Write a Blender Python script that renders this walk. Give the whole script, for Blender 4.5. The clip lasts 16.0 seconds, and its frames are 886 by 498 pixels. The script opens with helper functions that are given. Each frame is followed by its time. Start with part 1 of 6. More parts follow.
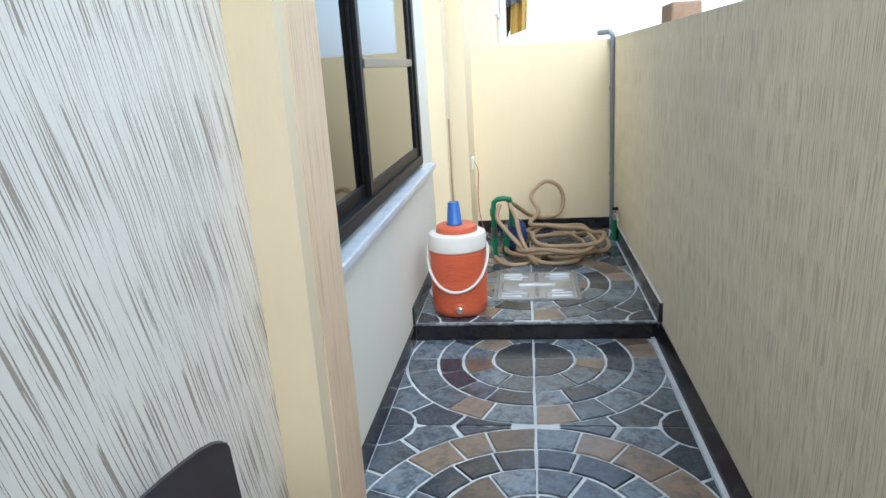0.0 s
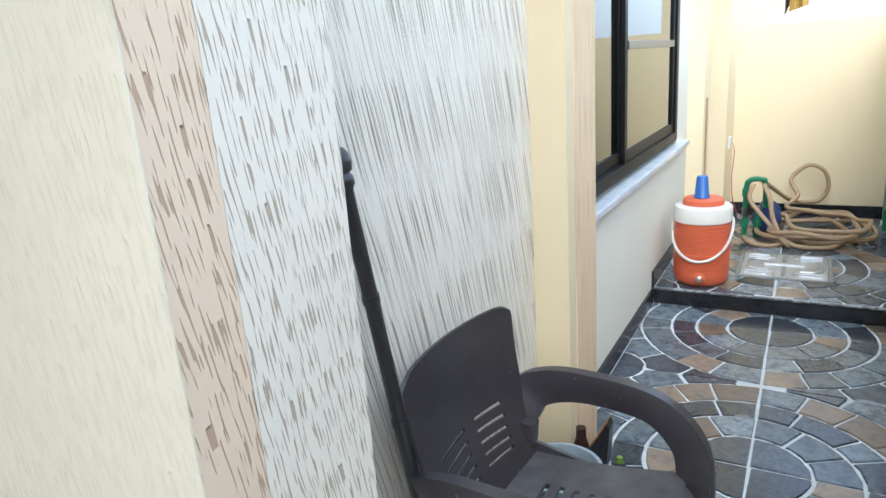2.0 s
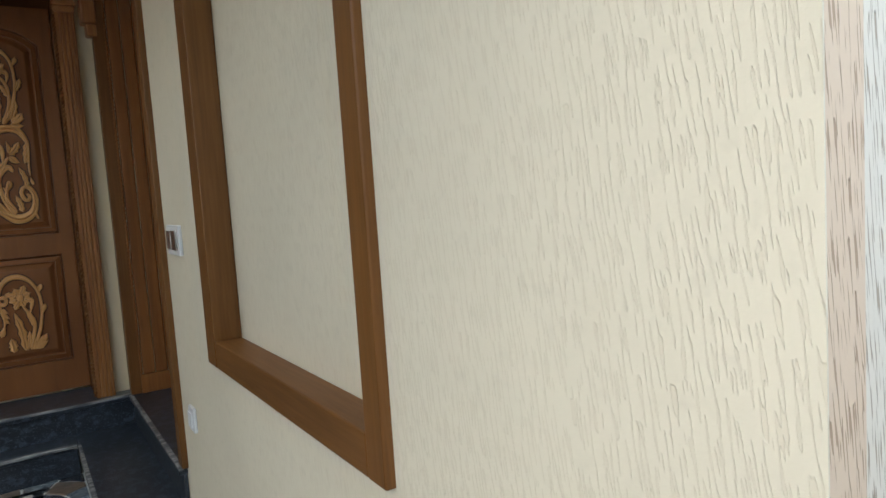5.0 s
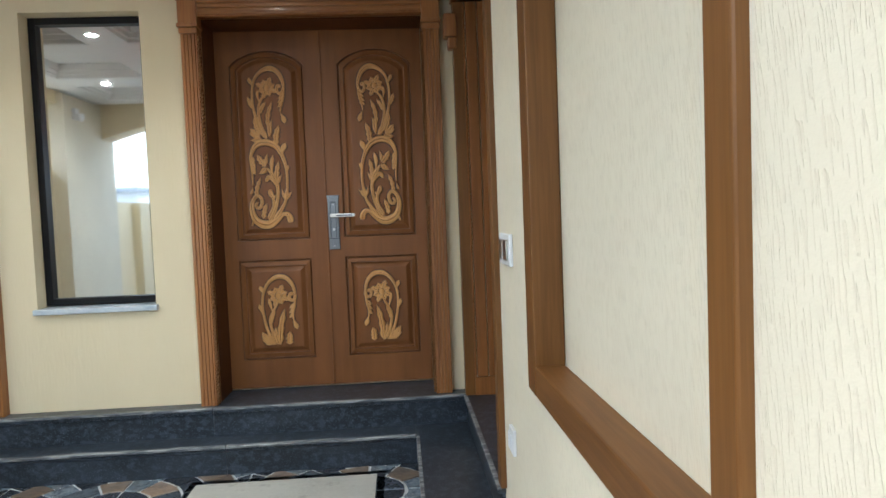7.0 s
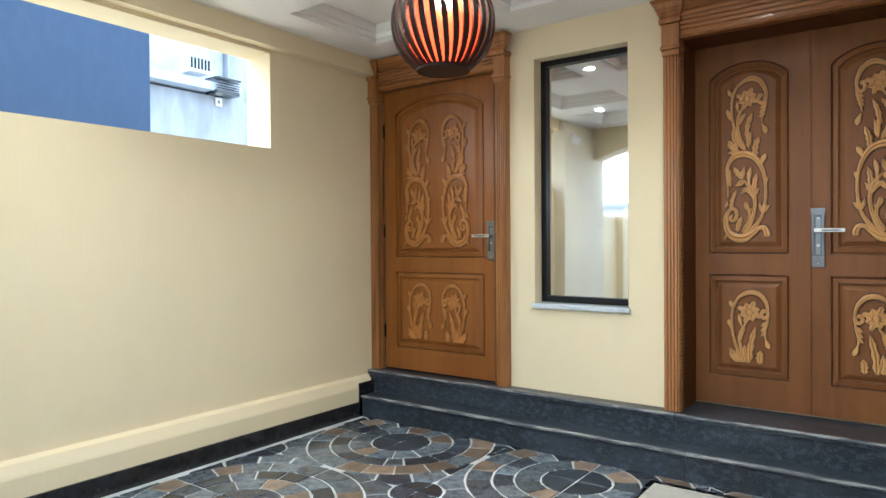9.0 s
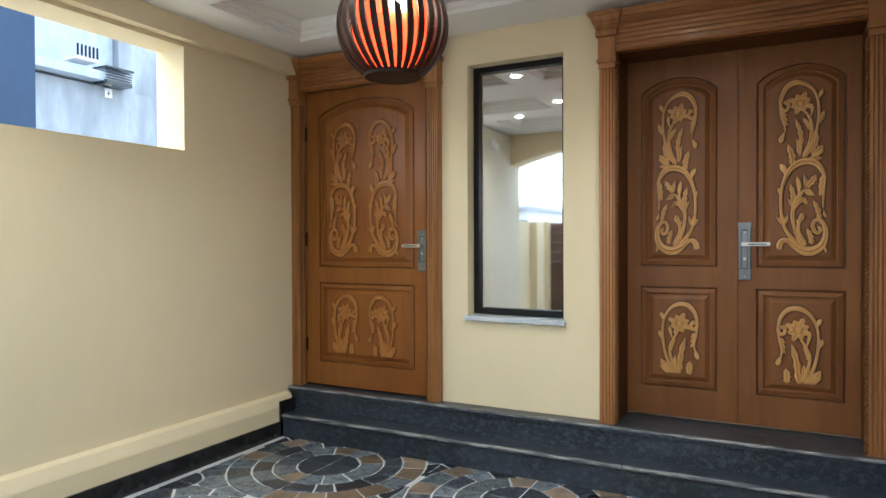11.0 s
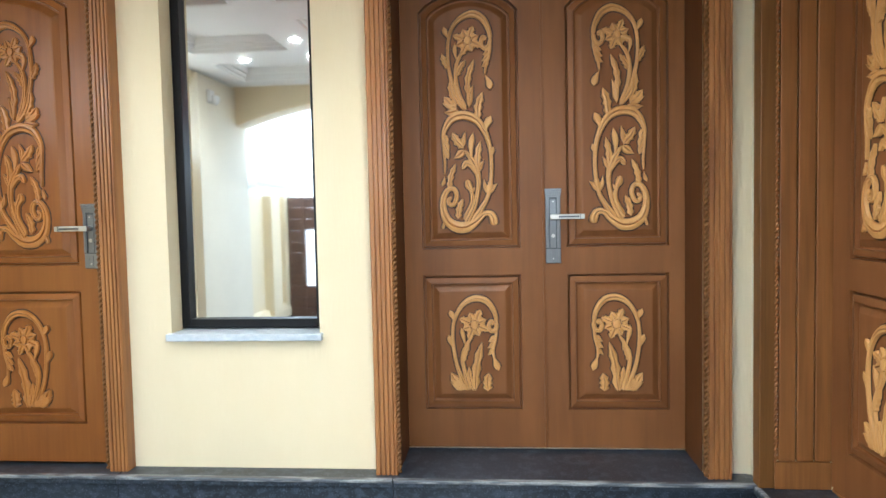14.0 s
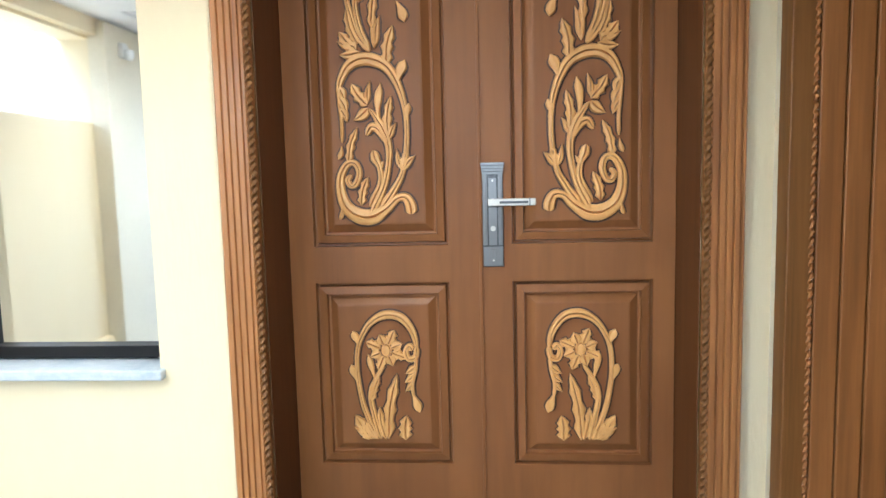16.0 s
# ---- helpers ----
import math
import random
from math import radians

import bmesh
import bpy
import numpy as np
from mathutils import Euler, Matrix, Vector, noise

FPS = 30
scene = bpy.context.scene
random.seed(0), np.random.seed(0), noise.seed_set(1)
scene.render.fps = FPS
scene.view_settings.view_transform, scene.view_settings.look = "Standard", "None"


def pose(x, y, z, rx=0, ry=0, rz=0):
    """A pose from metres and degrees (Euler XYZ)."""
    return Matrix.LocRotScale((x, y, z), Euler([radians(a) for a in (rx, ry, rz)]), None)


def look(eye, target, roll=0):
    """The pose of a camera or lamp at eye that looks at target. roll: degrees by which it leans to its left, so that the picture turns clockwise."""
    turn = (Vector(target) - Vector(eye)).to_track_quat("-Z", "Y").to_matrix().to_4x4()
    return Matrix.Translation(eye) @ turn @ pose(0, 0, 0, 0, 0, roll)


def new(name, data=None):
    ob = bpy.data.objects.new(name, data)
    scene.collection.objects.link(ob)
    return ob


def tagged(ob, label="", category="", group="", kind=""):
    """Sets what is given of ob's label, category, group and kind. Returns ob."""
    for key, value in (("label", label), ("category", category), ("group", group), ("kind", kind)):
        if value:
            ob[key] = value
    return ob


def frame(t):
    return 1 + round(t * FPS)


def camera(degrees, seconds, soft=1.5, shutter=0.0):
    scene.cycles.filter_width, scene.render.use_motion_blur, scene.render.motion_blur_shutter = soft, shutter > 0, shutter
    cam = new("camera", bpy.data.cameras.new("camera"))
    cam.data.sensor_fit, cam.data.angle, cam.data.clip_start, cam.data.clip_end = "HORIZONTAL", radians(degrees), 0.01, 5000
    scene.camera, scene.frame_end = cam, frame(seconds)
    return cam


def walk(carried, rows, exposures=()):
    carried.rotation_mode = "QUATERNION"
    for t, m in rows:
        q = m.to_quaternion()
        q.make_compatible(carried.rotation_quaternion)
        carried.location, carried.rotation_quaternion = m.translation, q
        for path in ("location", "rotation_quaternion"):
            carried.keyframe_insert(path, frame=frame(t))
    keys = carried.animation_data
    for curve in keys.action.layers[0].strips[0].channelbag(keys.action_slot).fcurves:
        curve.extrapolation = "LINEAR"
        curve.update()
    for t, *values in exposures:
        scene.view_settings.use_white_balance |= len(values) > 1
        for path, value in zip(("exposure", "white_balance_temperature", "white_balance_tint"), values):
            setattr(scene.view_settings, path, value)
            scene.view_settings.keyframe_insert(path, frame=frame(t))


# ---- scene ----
cam = camera(67.6, 16.0)
PATH = [
    (0, (0.786, 1.583, 1.311), (0.524, 3.494, 0.782), -3.6),
    (0.5, (0.799, 1.554, 1.31), (0.512, 3.465, 0.796), -4.3),
    (1, (0.847, 1.438, 1.317), (0.396, 3.326, 0.837), -4.6),
    (1.5, (0.884, 1.278, 1.306), (0.104, 3.037, 0.759), -5.2),
    (2, (0.879, 1.142, 1.316), (-0.065, 2.822, 0.78), -4.0),
    (2.5, (0.865, 1.01, 1.289), (-0.07, 2.645, 0.616), -3.6),
    (3, (0.855, 1.016, 1.288), (-0.139, 2.627, 0.641), -3.6),
    (3.2, (0.849, 1.029, 1.299), (-0.173, 2.648, 0.721), -3.9),
    (5.3, (0.665, 1.005, 1.291), (-1.108, 1.925, 1.176), -2.9),
    (5.5, (0.655, 1.024, 1.287), (-1.173, 1.828, 1.189), -2.8),
    (6, (0.583, 1.125, 1.302), (-1.3, 1.796, 1.242), -2.1),
    (6.5, (0.521, 1.16, 1.304), (-1.436, 1.558, 1.194), -2.2),
    (7, (0.42, 1.122, 1.3), (-1.573, 1.25, 1.198), -2.2),
    (7.5, (0.392, 1.123, 1.309), (-1.59, 0.863, 1.246), -2.1),
    (8, (0.45, 1.195, 1.309), (-1.428, 0.509, 1.248), -0.7),
    (8.5, (0.523, 1.23, 1.286), (-1.176, 0.174, 1.251), -0.3),
    (8.7, (0.541, 1.221, 1.274), (-1.073, 0.039, 1.253), -0.4),
    (10.8, (0.537, 1.025, 1.323), (-1.18, -0.001, 1.301), 0.5),
    (11, (0.506, 0.964, 1.344), (-1.265, 0.035, 1.32), -0.2),
    (11.5, (0.397, 0.856, 1.367), (-1.42, 0.029, 1.243), -0.5),
    (12, (0.138, 0.765, 1.338), (-1.701, -0.019, 1.313), -1.7),
    (12.5, (-0.018, 0.619, 1.35), (-1.918, -0.006, 1.303), 0.2),
    (13, (-0.179, 0.488, 1.342), (-2.154, 0.185, 1.252), -0.8),
    (13.5, (-0.353, 0.448, 1.321), (-2.34, 0.264, 1.184), -1.9),
    (14, (-0.636, 0.527, 1.339), (-2.625, 0.355, 1.236), -1.2),
    (14.5, (-0.891, 0.53, 1.333), (-2.878, 0.408, 1.145), -1.0),
    (15, (-1.164, 0.508, 1.383), (-3.145, 0.463, 1.113), -2.4),
    (15.5, (-1.338, 0.652, 1.339), (-3.325, 0.501, 1.164), -1.3),
    (16, (-1.434, 0.744, 1.383), (-3.418, 0.595, 1.183), -1.4),
]
walk(cam, [(t, look(e, g, r)) for t, e, g, r in PATH],
     [(0, 1.88, 5450, 5), (0.6, 1.75, 5450, 5), (1.5, 1.42, 5400, 5), (2.0, 2.1, 5550, 5), (2.6, 2.26, 5600, 5), (3.2, 2.28, 5650, 5), (5.3, 1.95, 5900, 5), (6.2, 2.34, 5850, 5), (7.0, 2.8, 5750, 4), (7.5, 3.22, 5750, 4), (8.0, 3.72, 5750, 4), (8.7, 3.3, 5850, 4), (11.0, 2.8, 6050, 4), (11.5, 3.42, 6100, 4), (12.5, 3.5, 5950, 4), (14.0, 3.6, 5650, 4), (15.0, 3.75, 5600, 4), (16.0, 3.85, 5600, 4)])


# ---- world and light ----
world = bpy.data.worlds.new("sky")
scene.world = world
world.use_nodes = True
wn = world.node_tree
sky = wn.nodes.new("ShaderNodeTexSky")
sky.sky_type = "NISHITA"
sky.sun_disc = False
sky.sun_elevation = radians(43)
sky.sun_rotation = radians(157)
sky.air_density, sky.dust_density, sky.ozone_density = 1.0, 4.0, 1.0
haze = wn.nodes.new("ShaderNodeMix")
haze.data_type = "RGBA"
haze.inputs[0].default_value = 0.7
haze.inputs[7].default_value = (3.17, 3.4, 3.72, 1)
wn.links.new(sky.outputs[0], haze.inputs[6])
wn.links.new(haze.outputs[2], wn.nodes["Background"].inputs[0])
wn.nodes["Background"].inputs[1].default_value = 0.15
sun = new("sun", bpy.data.lights.new("sun", "SUN"))
sun.data.energy, sun.data.angle, sun.data.color = 0.25, radians(40), (1.0, 0.97, 0.93)
sun.matrix_world = look((2.5, -6, 6), (0, 0, 0))


# ---- materials ----
def material(name, color, rough=0.6, metal=0.0, spots=(), bump=(), coat=0.0, spread=0.0, spec=0.5):
    """spots: (scale xyz, amount, colour); bump: (scale xyz, strength, metres). spread: change from object to object."""
    m = bpy.data.materials.new(name)
    m.use_nodes = True
    nt = m.node_tree
    bsdf = nt.nodes["Principled BSDF"]
    bsdf.inputs["Roughness"].default_value = rough
    bsdf.inputs["Metallic"].default_value = metal
    bsdf.inputs["Coat Weight"].default_value = coat
    bsdf.inputs["Specular IOR Level"].default_value = spec
    coord = nt.nodes.new("ShaderNodeTexCoord")

    def noise_at(scale, detail=4.0, rough_n=0.55):
        mp = nt.nodes.new("ShaderNodeMapping")
        mp.inputs["Scale"].default_value = scale
        nt.links.new(coord.outputs["Object"], mp.inputs[0])
        n = nt.nodes.new("ShaderNodeTexNoise")
        n.inputs["Scale"].default_value = 1.0
        n.inputs["Detail"].default_value = detail
        n.inputs["Roughness"].default_value = rough_n
        nt.links.new(mp.outputs[0], n.inputs[0])
        return n.outputs[0]

    base = nt.nodes.new("ShaderNodeRGB")
    base.outputs[0].default_value = (*color, 1)
    out = base.outputs[0]
    for scale, amount, other, *limits in spots:
        ramp = nt.nodes.new("ShaderNodeMapRange")
        ramp.inputs[1].default_value, ramp.inputs[2].default_value = limits or (0.42, 0.68)
        ramp.inputs[4].default_value = amount
        nt.links.new(noise_at(scale), ramp.inputs[0])
        mix = nt.nodes.new("ShaderNodeMix")
        mix.data_type = "RGBA"
        nt.links.new(ramp.outputs[0], mix.inputs[0])
        nt.links.new(out, mix.inputs[6])
        mix.inputs[7].default_value = (*other, 1)
        out = mix.outputs[2]
    if spread:
        info = nt.nodes.new("ShaderNodeObjectInfo")
        hsv = nt.nodes.new("ShaderNodeHueSaturation")
        rng = nt.nodes.new("ShaderNodeMapRange")
        rng.inputs[3].default_value, rng.inputs[4].default_value = 1 - spread, 1 + spread
        nt.links.new(info.outputs["Random"], rng.inputs[0])
        nt.links.new(rng.outputs[0], hsv.inputs["Value"])
        nt.links.new(out, hsv.inputs["Color"])
        out = hsv.outputs[0]
    nt.links.new(out, bsdf.inputs["Base Color"])
    normal = None
    for scale, strength, metres in bump:
        b = nt.nodes.new("ShaderNodeBump")
        b.inputs["Strength"].default_value, b.inputs["Distance"].default_value = strength, metres
        nt.links.new(noise_at(scale), b.inputs["Height"])
        if normal:
            nt.links.new(normal, b.inputs["Normal"])
        normal = b.outputs[0]
    if normal:
        nt.links.new(normal, bsdf.inputs["Normal"])
    return m


def grooved(name, color, groove_color, lean=0.2, amount=0.7, pitch=330.0, run=2.6, depth=0.003, cover=0.58):
    """Rustic plaster raked with thin, nearly upright worm tracks that wander and break off."""
    m = bpy.data.materials.new(name)
    m.use_nodes = True
    nt = m.node_tree
    bsdf = nt.nodes["Principled BSDF"]
    bsdf.inputs["Roughness"].default_value = 0.85
    coord = nt.nodes.new("ShaderNodeTexCoord").outputs["Object"]

    def calc(op, a, b=None, c=None):
        node = nt.nodes.new("ShaderNodeMath")
        node.operation = op
        for k, v in enumerate((a, b, c)):
            if isinstance(v, (int, float)):
                node.inputs[k].default_value = v
            elif v is not None:
                nt.links.new(v, node.inputs[k])
        return node.outputs[0]

    def noise(vector, scale, detail, rough=0.5):
        node = nt.nodes.new("ShaderNodeTexNoise")
        node.inputs["Scale"].default_value, node.inputs["Detail"].default_value, node.inputs["Roughness"].default_value = scale, detail, rough
        nt.links.new(vector, node.inputs[0])
        return node.outputs[0]

    def ramp(value, a, b, lo=0.0, hi=1.0):
        node = nt.nodes.new("ShaderNodeMapRange")
        for k, v in zip((1, 2, 3, 4), (a, b, lo, hi)):
            node.inputs[k].default_value = v
        nt.links.new(value, node.inputs[0])
        return node.outputs[0]

    def blend(factor, a, b):
        node = nt.nodes.new("ShaderNodeMix")
        node.data_type = "RGBA"
        nt.links.new(factor, node.inputs[0])
        for k, v in ((6, a), (7, b)):
            if isinstance(v, tuple):
                node.inputs[k].default_value = (*v, 1)
            else:
                nt.links.new(v, node.inputs[k])
        return node.outputs[2]

    axes = nt.nodes.new("ShaderNodeSeparateXYZ")
    nt.links.new(coord, axes.inputs[0])
    across = calc("ADD", axes.outputs[0], axes.outputs[1])
    across = calc("MULTIPLY_ADD", axes.outputs[2], lean, across)
    across = calc("MULTIPLY_ADD", noise(coord, 5.0, 1.0), 0.012, across)
    plane = nt.nodes.new("ShaderNodeCombineXYZ")
    nt.links.new(calc("MULTIPLY", across, pitch), plane.inputs[0])
    nt.links.new(calc("MULTIPLY", axes.outputs[2], run), plane.inputs[1])
    track = calc("MULTIPLY_ADD", noise(coord, 90.0, 2.0), 0.06, noise(plane.outputs[0], 1.0, 0.0))
    track = calc("MULTIPLY_ADD", noise(coord, 6.0, 2.0), 0.03, track)
    cut = ramp(track, cover + 0.045, cover + 0.085)
    patch = noise(coord, 2.3, 3.0)
    grain = noise(coord, 220.0, 4.0)
    tint = blend(patch, tuple(color), tuple(c * 0.84 for c in color))
    tint = blend(ramp(noise(coord, 45.0, 3.0), 0.55, 0.75, 0.0, 0.35), tint, tuple(c * 0.8 for c in color))
    nt.links.new(blend(calc("MULTIPLY", cut, amount), tint, tuple(groove_color)), bsdf.inputs["Base Color"])
    b1 = nt.nodes.new("ShaderNodeBump")
    b1.inputs["Strength"].default_value, b1.inputs["Distance"].default_value = 0.8, depth
    nt.links.new(calc("SUBTRACT", 1.0, cut), b1.inputs["Height"])
    b2 = nt.nodes.new("ShaderNodeBump")
    b2.inputs["Strength"].default_value, b2.inputs["Distance"].default_value = 0.4, 0.0015
    nt.links.new(grain, b2.inputs["Height"])
    nt.links.new(b1.outputs[0], b2.inputs["Normal"])
    nt.links.new(b2.outputs[0], bsdf.inputs["Normal"])
    return m


CREAM = material("cream_plaster", (0.75, 0.647, 0.432), 0.8, spots=[((1.5, 1.5, 1.5), 0.25, (0.68, 0.60, 0.43)), ((9, 9, 3), 0.15, (0.80, 0.71, 0.52))],
                 bump=[((60, 60, 12), 0.5, 0.003), ((300, 300, 300), 0.3, 0.001)])
PALE = material("pale_washed_plaster", (0.72, 0.70, 0.61), 0.8, spots=[((1.5, 1.5, 1.5), 0.3, (0.66, 0.62, 0.50)), ((9, 9, 3), 0.15, (0.76, 0.75, 0.70))],
                bump=[((60, 60, 12), 0.2, 0.002), ((300, 300, 300), 0.2, 0.0008)])
CREAM_DEEP = material("deep_cream_plaster", (0.64, 0.545, 0.36), 0.8, spots=[((2, 2, 1), 0.4, (0.57, 0.46, 0.28)), ((11, 11, 4), 0.25, (0.68, 0.57, 0.38))], bump=[((50, 50, 14), 0.35, 0.003), ((300, 300, 300), 0.2, 0.0008)])
CREAM_FINE = grooved("cream_raked_plaster", (0.76, 0.70, 0.55), (0.50, 0.42, 0.29), lean=0.15, amount=0.16, pitch=330, run=24, depth=0.0012, cover=0.59)
RUSTIC = grooved("grey_cream_raked_plaster", (0.76, 0.715, 0.61), (0.20, 0.155, 0.10), lean=0.28, amount=0.75, pitch=320, run=4.5, cover=0.595)
RUSTIC_PALE = grooved("pale_raked_plaster", (0.78, 0.73, 0.62), (0.27, 0.20, 0.12), lean=0.15, amount=0.7, pitch=380, run=24, cover=0.605)
SAND = grooved("sand_raked_plaster", (0.89, 0.805, 0.61), (0.42, 0.34, 0.21), lean=0.05, amount=0.5, run=8, cover=0.57)
PINK = grooved("pink_primer_plaster", (0.74, 0.59, 0.43), (0.30, 0.19, 0.11), lean=0.15, amount=0.7, pitch=380, run=24, cover=0.605)
PINK_PALE = grooved("pale_primer_plaster", (0.72, 0.55, 0.36), (0.44, 0.32, 0.19), lean=0.0, amount=0.5, pitch=260, run=4, cover=0.60)
WOOD = material("stained_wood", (0.24, 0.098, 0.033), 0.38, spots=[((14, 14, 1.2), 0.5, (0.132, 0.049, 0.016)), ((70, 70, 3), 0.3, (0.25, 0.10, 0.026)), ((3, 3, 2), 0.5, (0.155, 0.059, 0.02))],
                bump=[((90, 90, 5), 0.12, 0.001)], coat=0.0, spec=0.24)
TRIM = material("oak_trim", (0.33, 0.142, 0.043), 0.42, spots=[((22, 22, 1.5), 0.75, (0.15, 0.050, 0.015)), ((120, 120, 5), 0.5, (0.42, 0.18, 0.05))],
                bump=[((140, 140, 6), 0.25, 0.001)], coat=0.1)
TRIM_H = material("oak_trim_crossgrain", (0.33, 0.142, 0.043), 0.42, spots=[((22, 1.5, 22), 0.75, (0.15, 0.050, 0.015)), ((120, 5, 120), 0.5, (0.42, 0.18, 0.05))],
                  bump=[((140, 6, 140), 0.25, 0.001)], coat=0.1)
FRAMEW = material("brown_frame_wood", (0.155, 0.066, 0.016), 0.45, spots=[((22, 22, 1.5), 0.6, (0.085, 0.034, 0.008)), ((120, 120, 5), 0.4, (0.22, 0.10, 0.028))], bump=[((140, 140, 6), 0.2, 0.001)], spec=0.3)
FRAMEW_H = material("brown_frame_wood_crossgrain", (0.155, 0.066, 0.016), 0.45, spots=[((1.5, 22, 22), 0.6, (0.085, 0.034, 0.008)), ((5, 120, 120), 0.4, (0.22, 0.10, 0.028))], bump=[((6, 140, 140), 0.2, 0.001)], spec=0.3)
DARKWOOD = material("dark_stained_plank", (0.29, 0.118, 0.033), 0.45, spots=[((25, 25, 1.2), 0.6, (0.12, 0.045, 0.012)), ((90, 90, 4), 0.3, (0.16, 0.065, 0.02))],
                    bump=[((110, 110, 5), 0.15, 0.001)], spec=0.3)
CARVE = material("gold_brown_carving", (0.66, 0.355, 0.115), 0.4, spots=[((30, 30, 12), 0.45, (0.48, 0.23, 0.065)), ((160, 160, 160), 0.3, (0.72, 0.42, 0.15))],
                 bump=[((150, 150, 60), 0.2, 0.001)])
CARVE_WARM = material("varnished_carving", (0.44, 0.18, 0.038), 0.33, spots=[((30, 30, 12), 0.5, (0.33, 0.125, 0.028)), ((160, 160, 160), 0.3, (0.45, 0.20, 0.05))],
                      bump=[((150, 150, 60), 0.2, 0.001)], coat=0.1)
# Near-black brown of the thin sheet that edges each carving.
CARVE_EDGE = material("dark_carving_outline", (0.035, 0.012, 0.004), 0.5, spots=[((40, 40, 40), 0.4, (0.07, 0.024, 0.008))])
WOOD_WARM = material("orange_stained_wood", (0.26, 0.096, 0.020), 0.33, spots=[((14, 14, 1.2), 0.55, (0.17, 0.048, 0.011)), ((70, 70, 3), 0.35, (0.31, 0.115, 0.024)), ((2.5, 2.5, 1.5), 0.35, (0.17, 0.055, 0.014))],
                     bump=[((90, 90, 5), 0.12, 0.001)], coat=0.0, spec=0.3)
# The plank grain again, in a much darker brown for the door linings.
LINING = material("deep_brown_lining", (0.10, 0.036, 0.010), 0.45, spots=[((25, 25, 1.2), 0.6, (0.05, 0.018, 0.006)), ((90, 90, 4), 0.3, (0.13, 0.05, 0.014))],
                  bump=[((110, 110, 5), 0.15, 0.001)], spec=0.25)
CEMENT = material("pale_cement", (0.44, 0.44, 0.40), 0.8, spots=[((3, 3, 3), 0.6, (0.33, 0.33, 0.30)), ((14, 14, 14), 0.5, (0.24, 0.23, 0.20), 0.58, 0.68), ((60, 60, 60), 0.3, (0.5, 0.5, 0.46))], bump=[((80, 80, 80), 0.3, 0.002)])
STEEL_DARK = material("darkened_steel", (0.09, 0.095, 0.10), 0.4, metal=1.0, spots=[((80, 80, 80), 0.5, (0.16, 0.165, 0.17))])
GRANITE = material("black_granite", (0.016, 0.022, 0.030), 0.33, spots=[((3, 3, 6), 0.6, (0.04, 0.052, 0.07)), ((25, 25, 40), 0.5, (0.075, 0.095, 0.125), 0.5, 0.62), ((150, 150, 150), 0.35, (0.20, 0.24, 0.30), 0.57, 0.68)],
                   bump=[((120, 120, 120), 0.06, 0.001)], spec=0.4)
GRANITE_EDGE = material("worn_granite_edge", (0.10, 0.11, 0.125), 0.42, spots=[((40, 6, 40), 0.85, (0.36, 0.38, 0.38), 0.46, 0.58), ((200, 200, 200), 0.4, (0.05, 0.055, 0.06))],
                        bump=[((90, 30, 90), 0.3, 0.002)])
BLACKTILE = material("black_marble_skirting", (0.012, 0.012, 0.014), 0.22, spots=[((14, 14, 14), 0.25, (0.05, 0.05, 0.055))], bump=[((50, 50, 50), 0.1, 0.001)])
GROUT = material("pale_grout", (0.62, 0.65, 0.66), 0.6, spots=[((5, 5, 5), 0.5, (0.25, 0.27, 0.29)), ((90, 90, 90), 0.4, (0.42, 0.43, 0.43))], bump=[((150, 150, 150), 0.3, 0.001)])
GYPSUM = material("white_gypsum", (0.86, 0.86, 0.84), 0.8, spots=[((2, 2, 2), 0.2, (0.74, 0.74, 0.72))], bump=[((40, 40, 40), 0.06, 0.001)])
ALU = material("black_aluminium", (0.005, 0.005, 0.006), 0.45, spec=0.25, bump=[((200, 200, 200), 0.05, 0.0005)])
MARBLE = material("pale_blue_marble", (0.55, 0.60, 0.64), 0.3, spots=[((7, 7, 25), 0.7, (0.34, 0.42, 0.50)), ((40, 40, 60), 0.4, (0.72, 0.74, 0.75))], bump=[((60, 60, 60), 0.06, 0.001)])
GLASS = material("reflective_glass", (0.80, 0.82, 0.84), 0.03, metal=1.0)
GLASS_DIM = material("tinted_reflective_glass", (0.19, 0.19, 0.17), 0.05, metal=1.0)
STEEL = material("brushed_steel", (0.22, 0.225, 0.23), 0.32, metal=1.0, spots=[((60, 60, 4), 0.4, (0.18, 0.18, 0.18))], bump=[((200, 200, 10), 0.1, 0.0005)])
STEEL_PALE = material("satin_nickel", (0.55, 0.53, 0.49), 0.3, metal=1.0)
WHITE = material("white_plastic", (0.72, 0.74, 0.75), 0.35)
CONCRETE = material("grey_concrete", (0.22, 0.23, 0.21), 0.85, spots=[((4, 4, 4), 0.6, (0.14, 0.15, 0.13)), ((40, 40, 40), 0.3, (0.30, 0.30, 0.28))], bump=[((80, 80, 80), 0.3, 0.002)])
PAVE = material("pale_concrete", (0.46, 0.45, 0.42), 0.9, spots=[((1.5, 1.5, 1.5), 0.5, (0.38, 0.37, 0.34)), ((40, 40, 40), 0.3, (0.52, 0.51, 0.48))], bump=[((60, 60, 60), 0.2, 0.003)])
GATE = material("brown_gate_panel", (0.11, 0.055, 0.035), 0.5, spots=[((3, 3, 30), 0.6, (0.06, 0.03, 0.02)), ((6, 6, 120), 0.4, (0.16, 0.085, 0.05))])


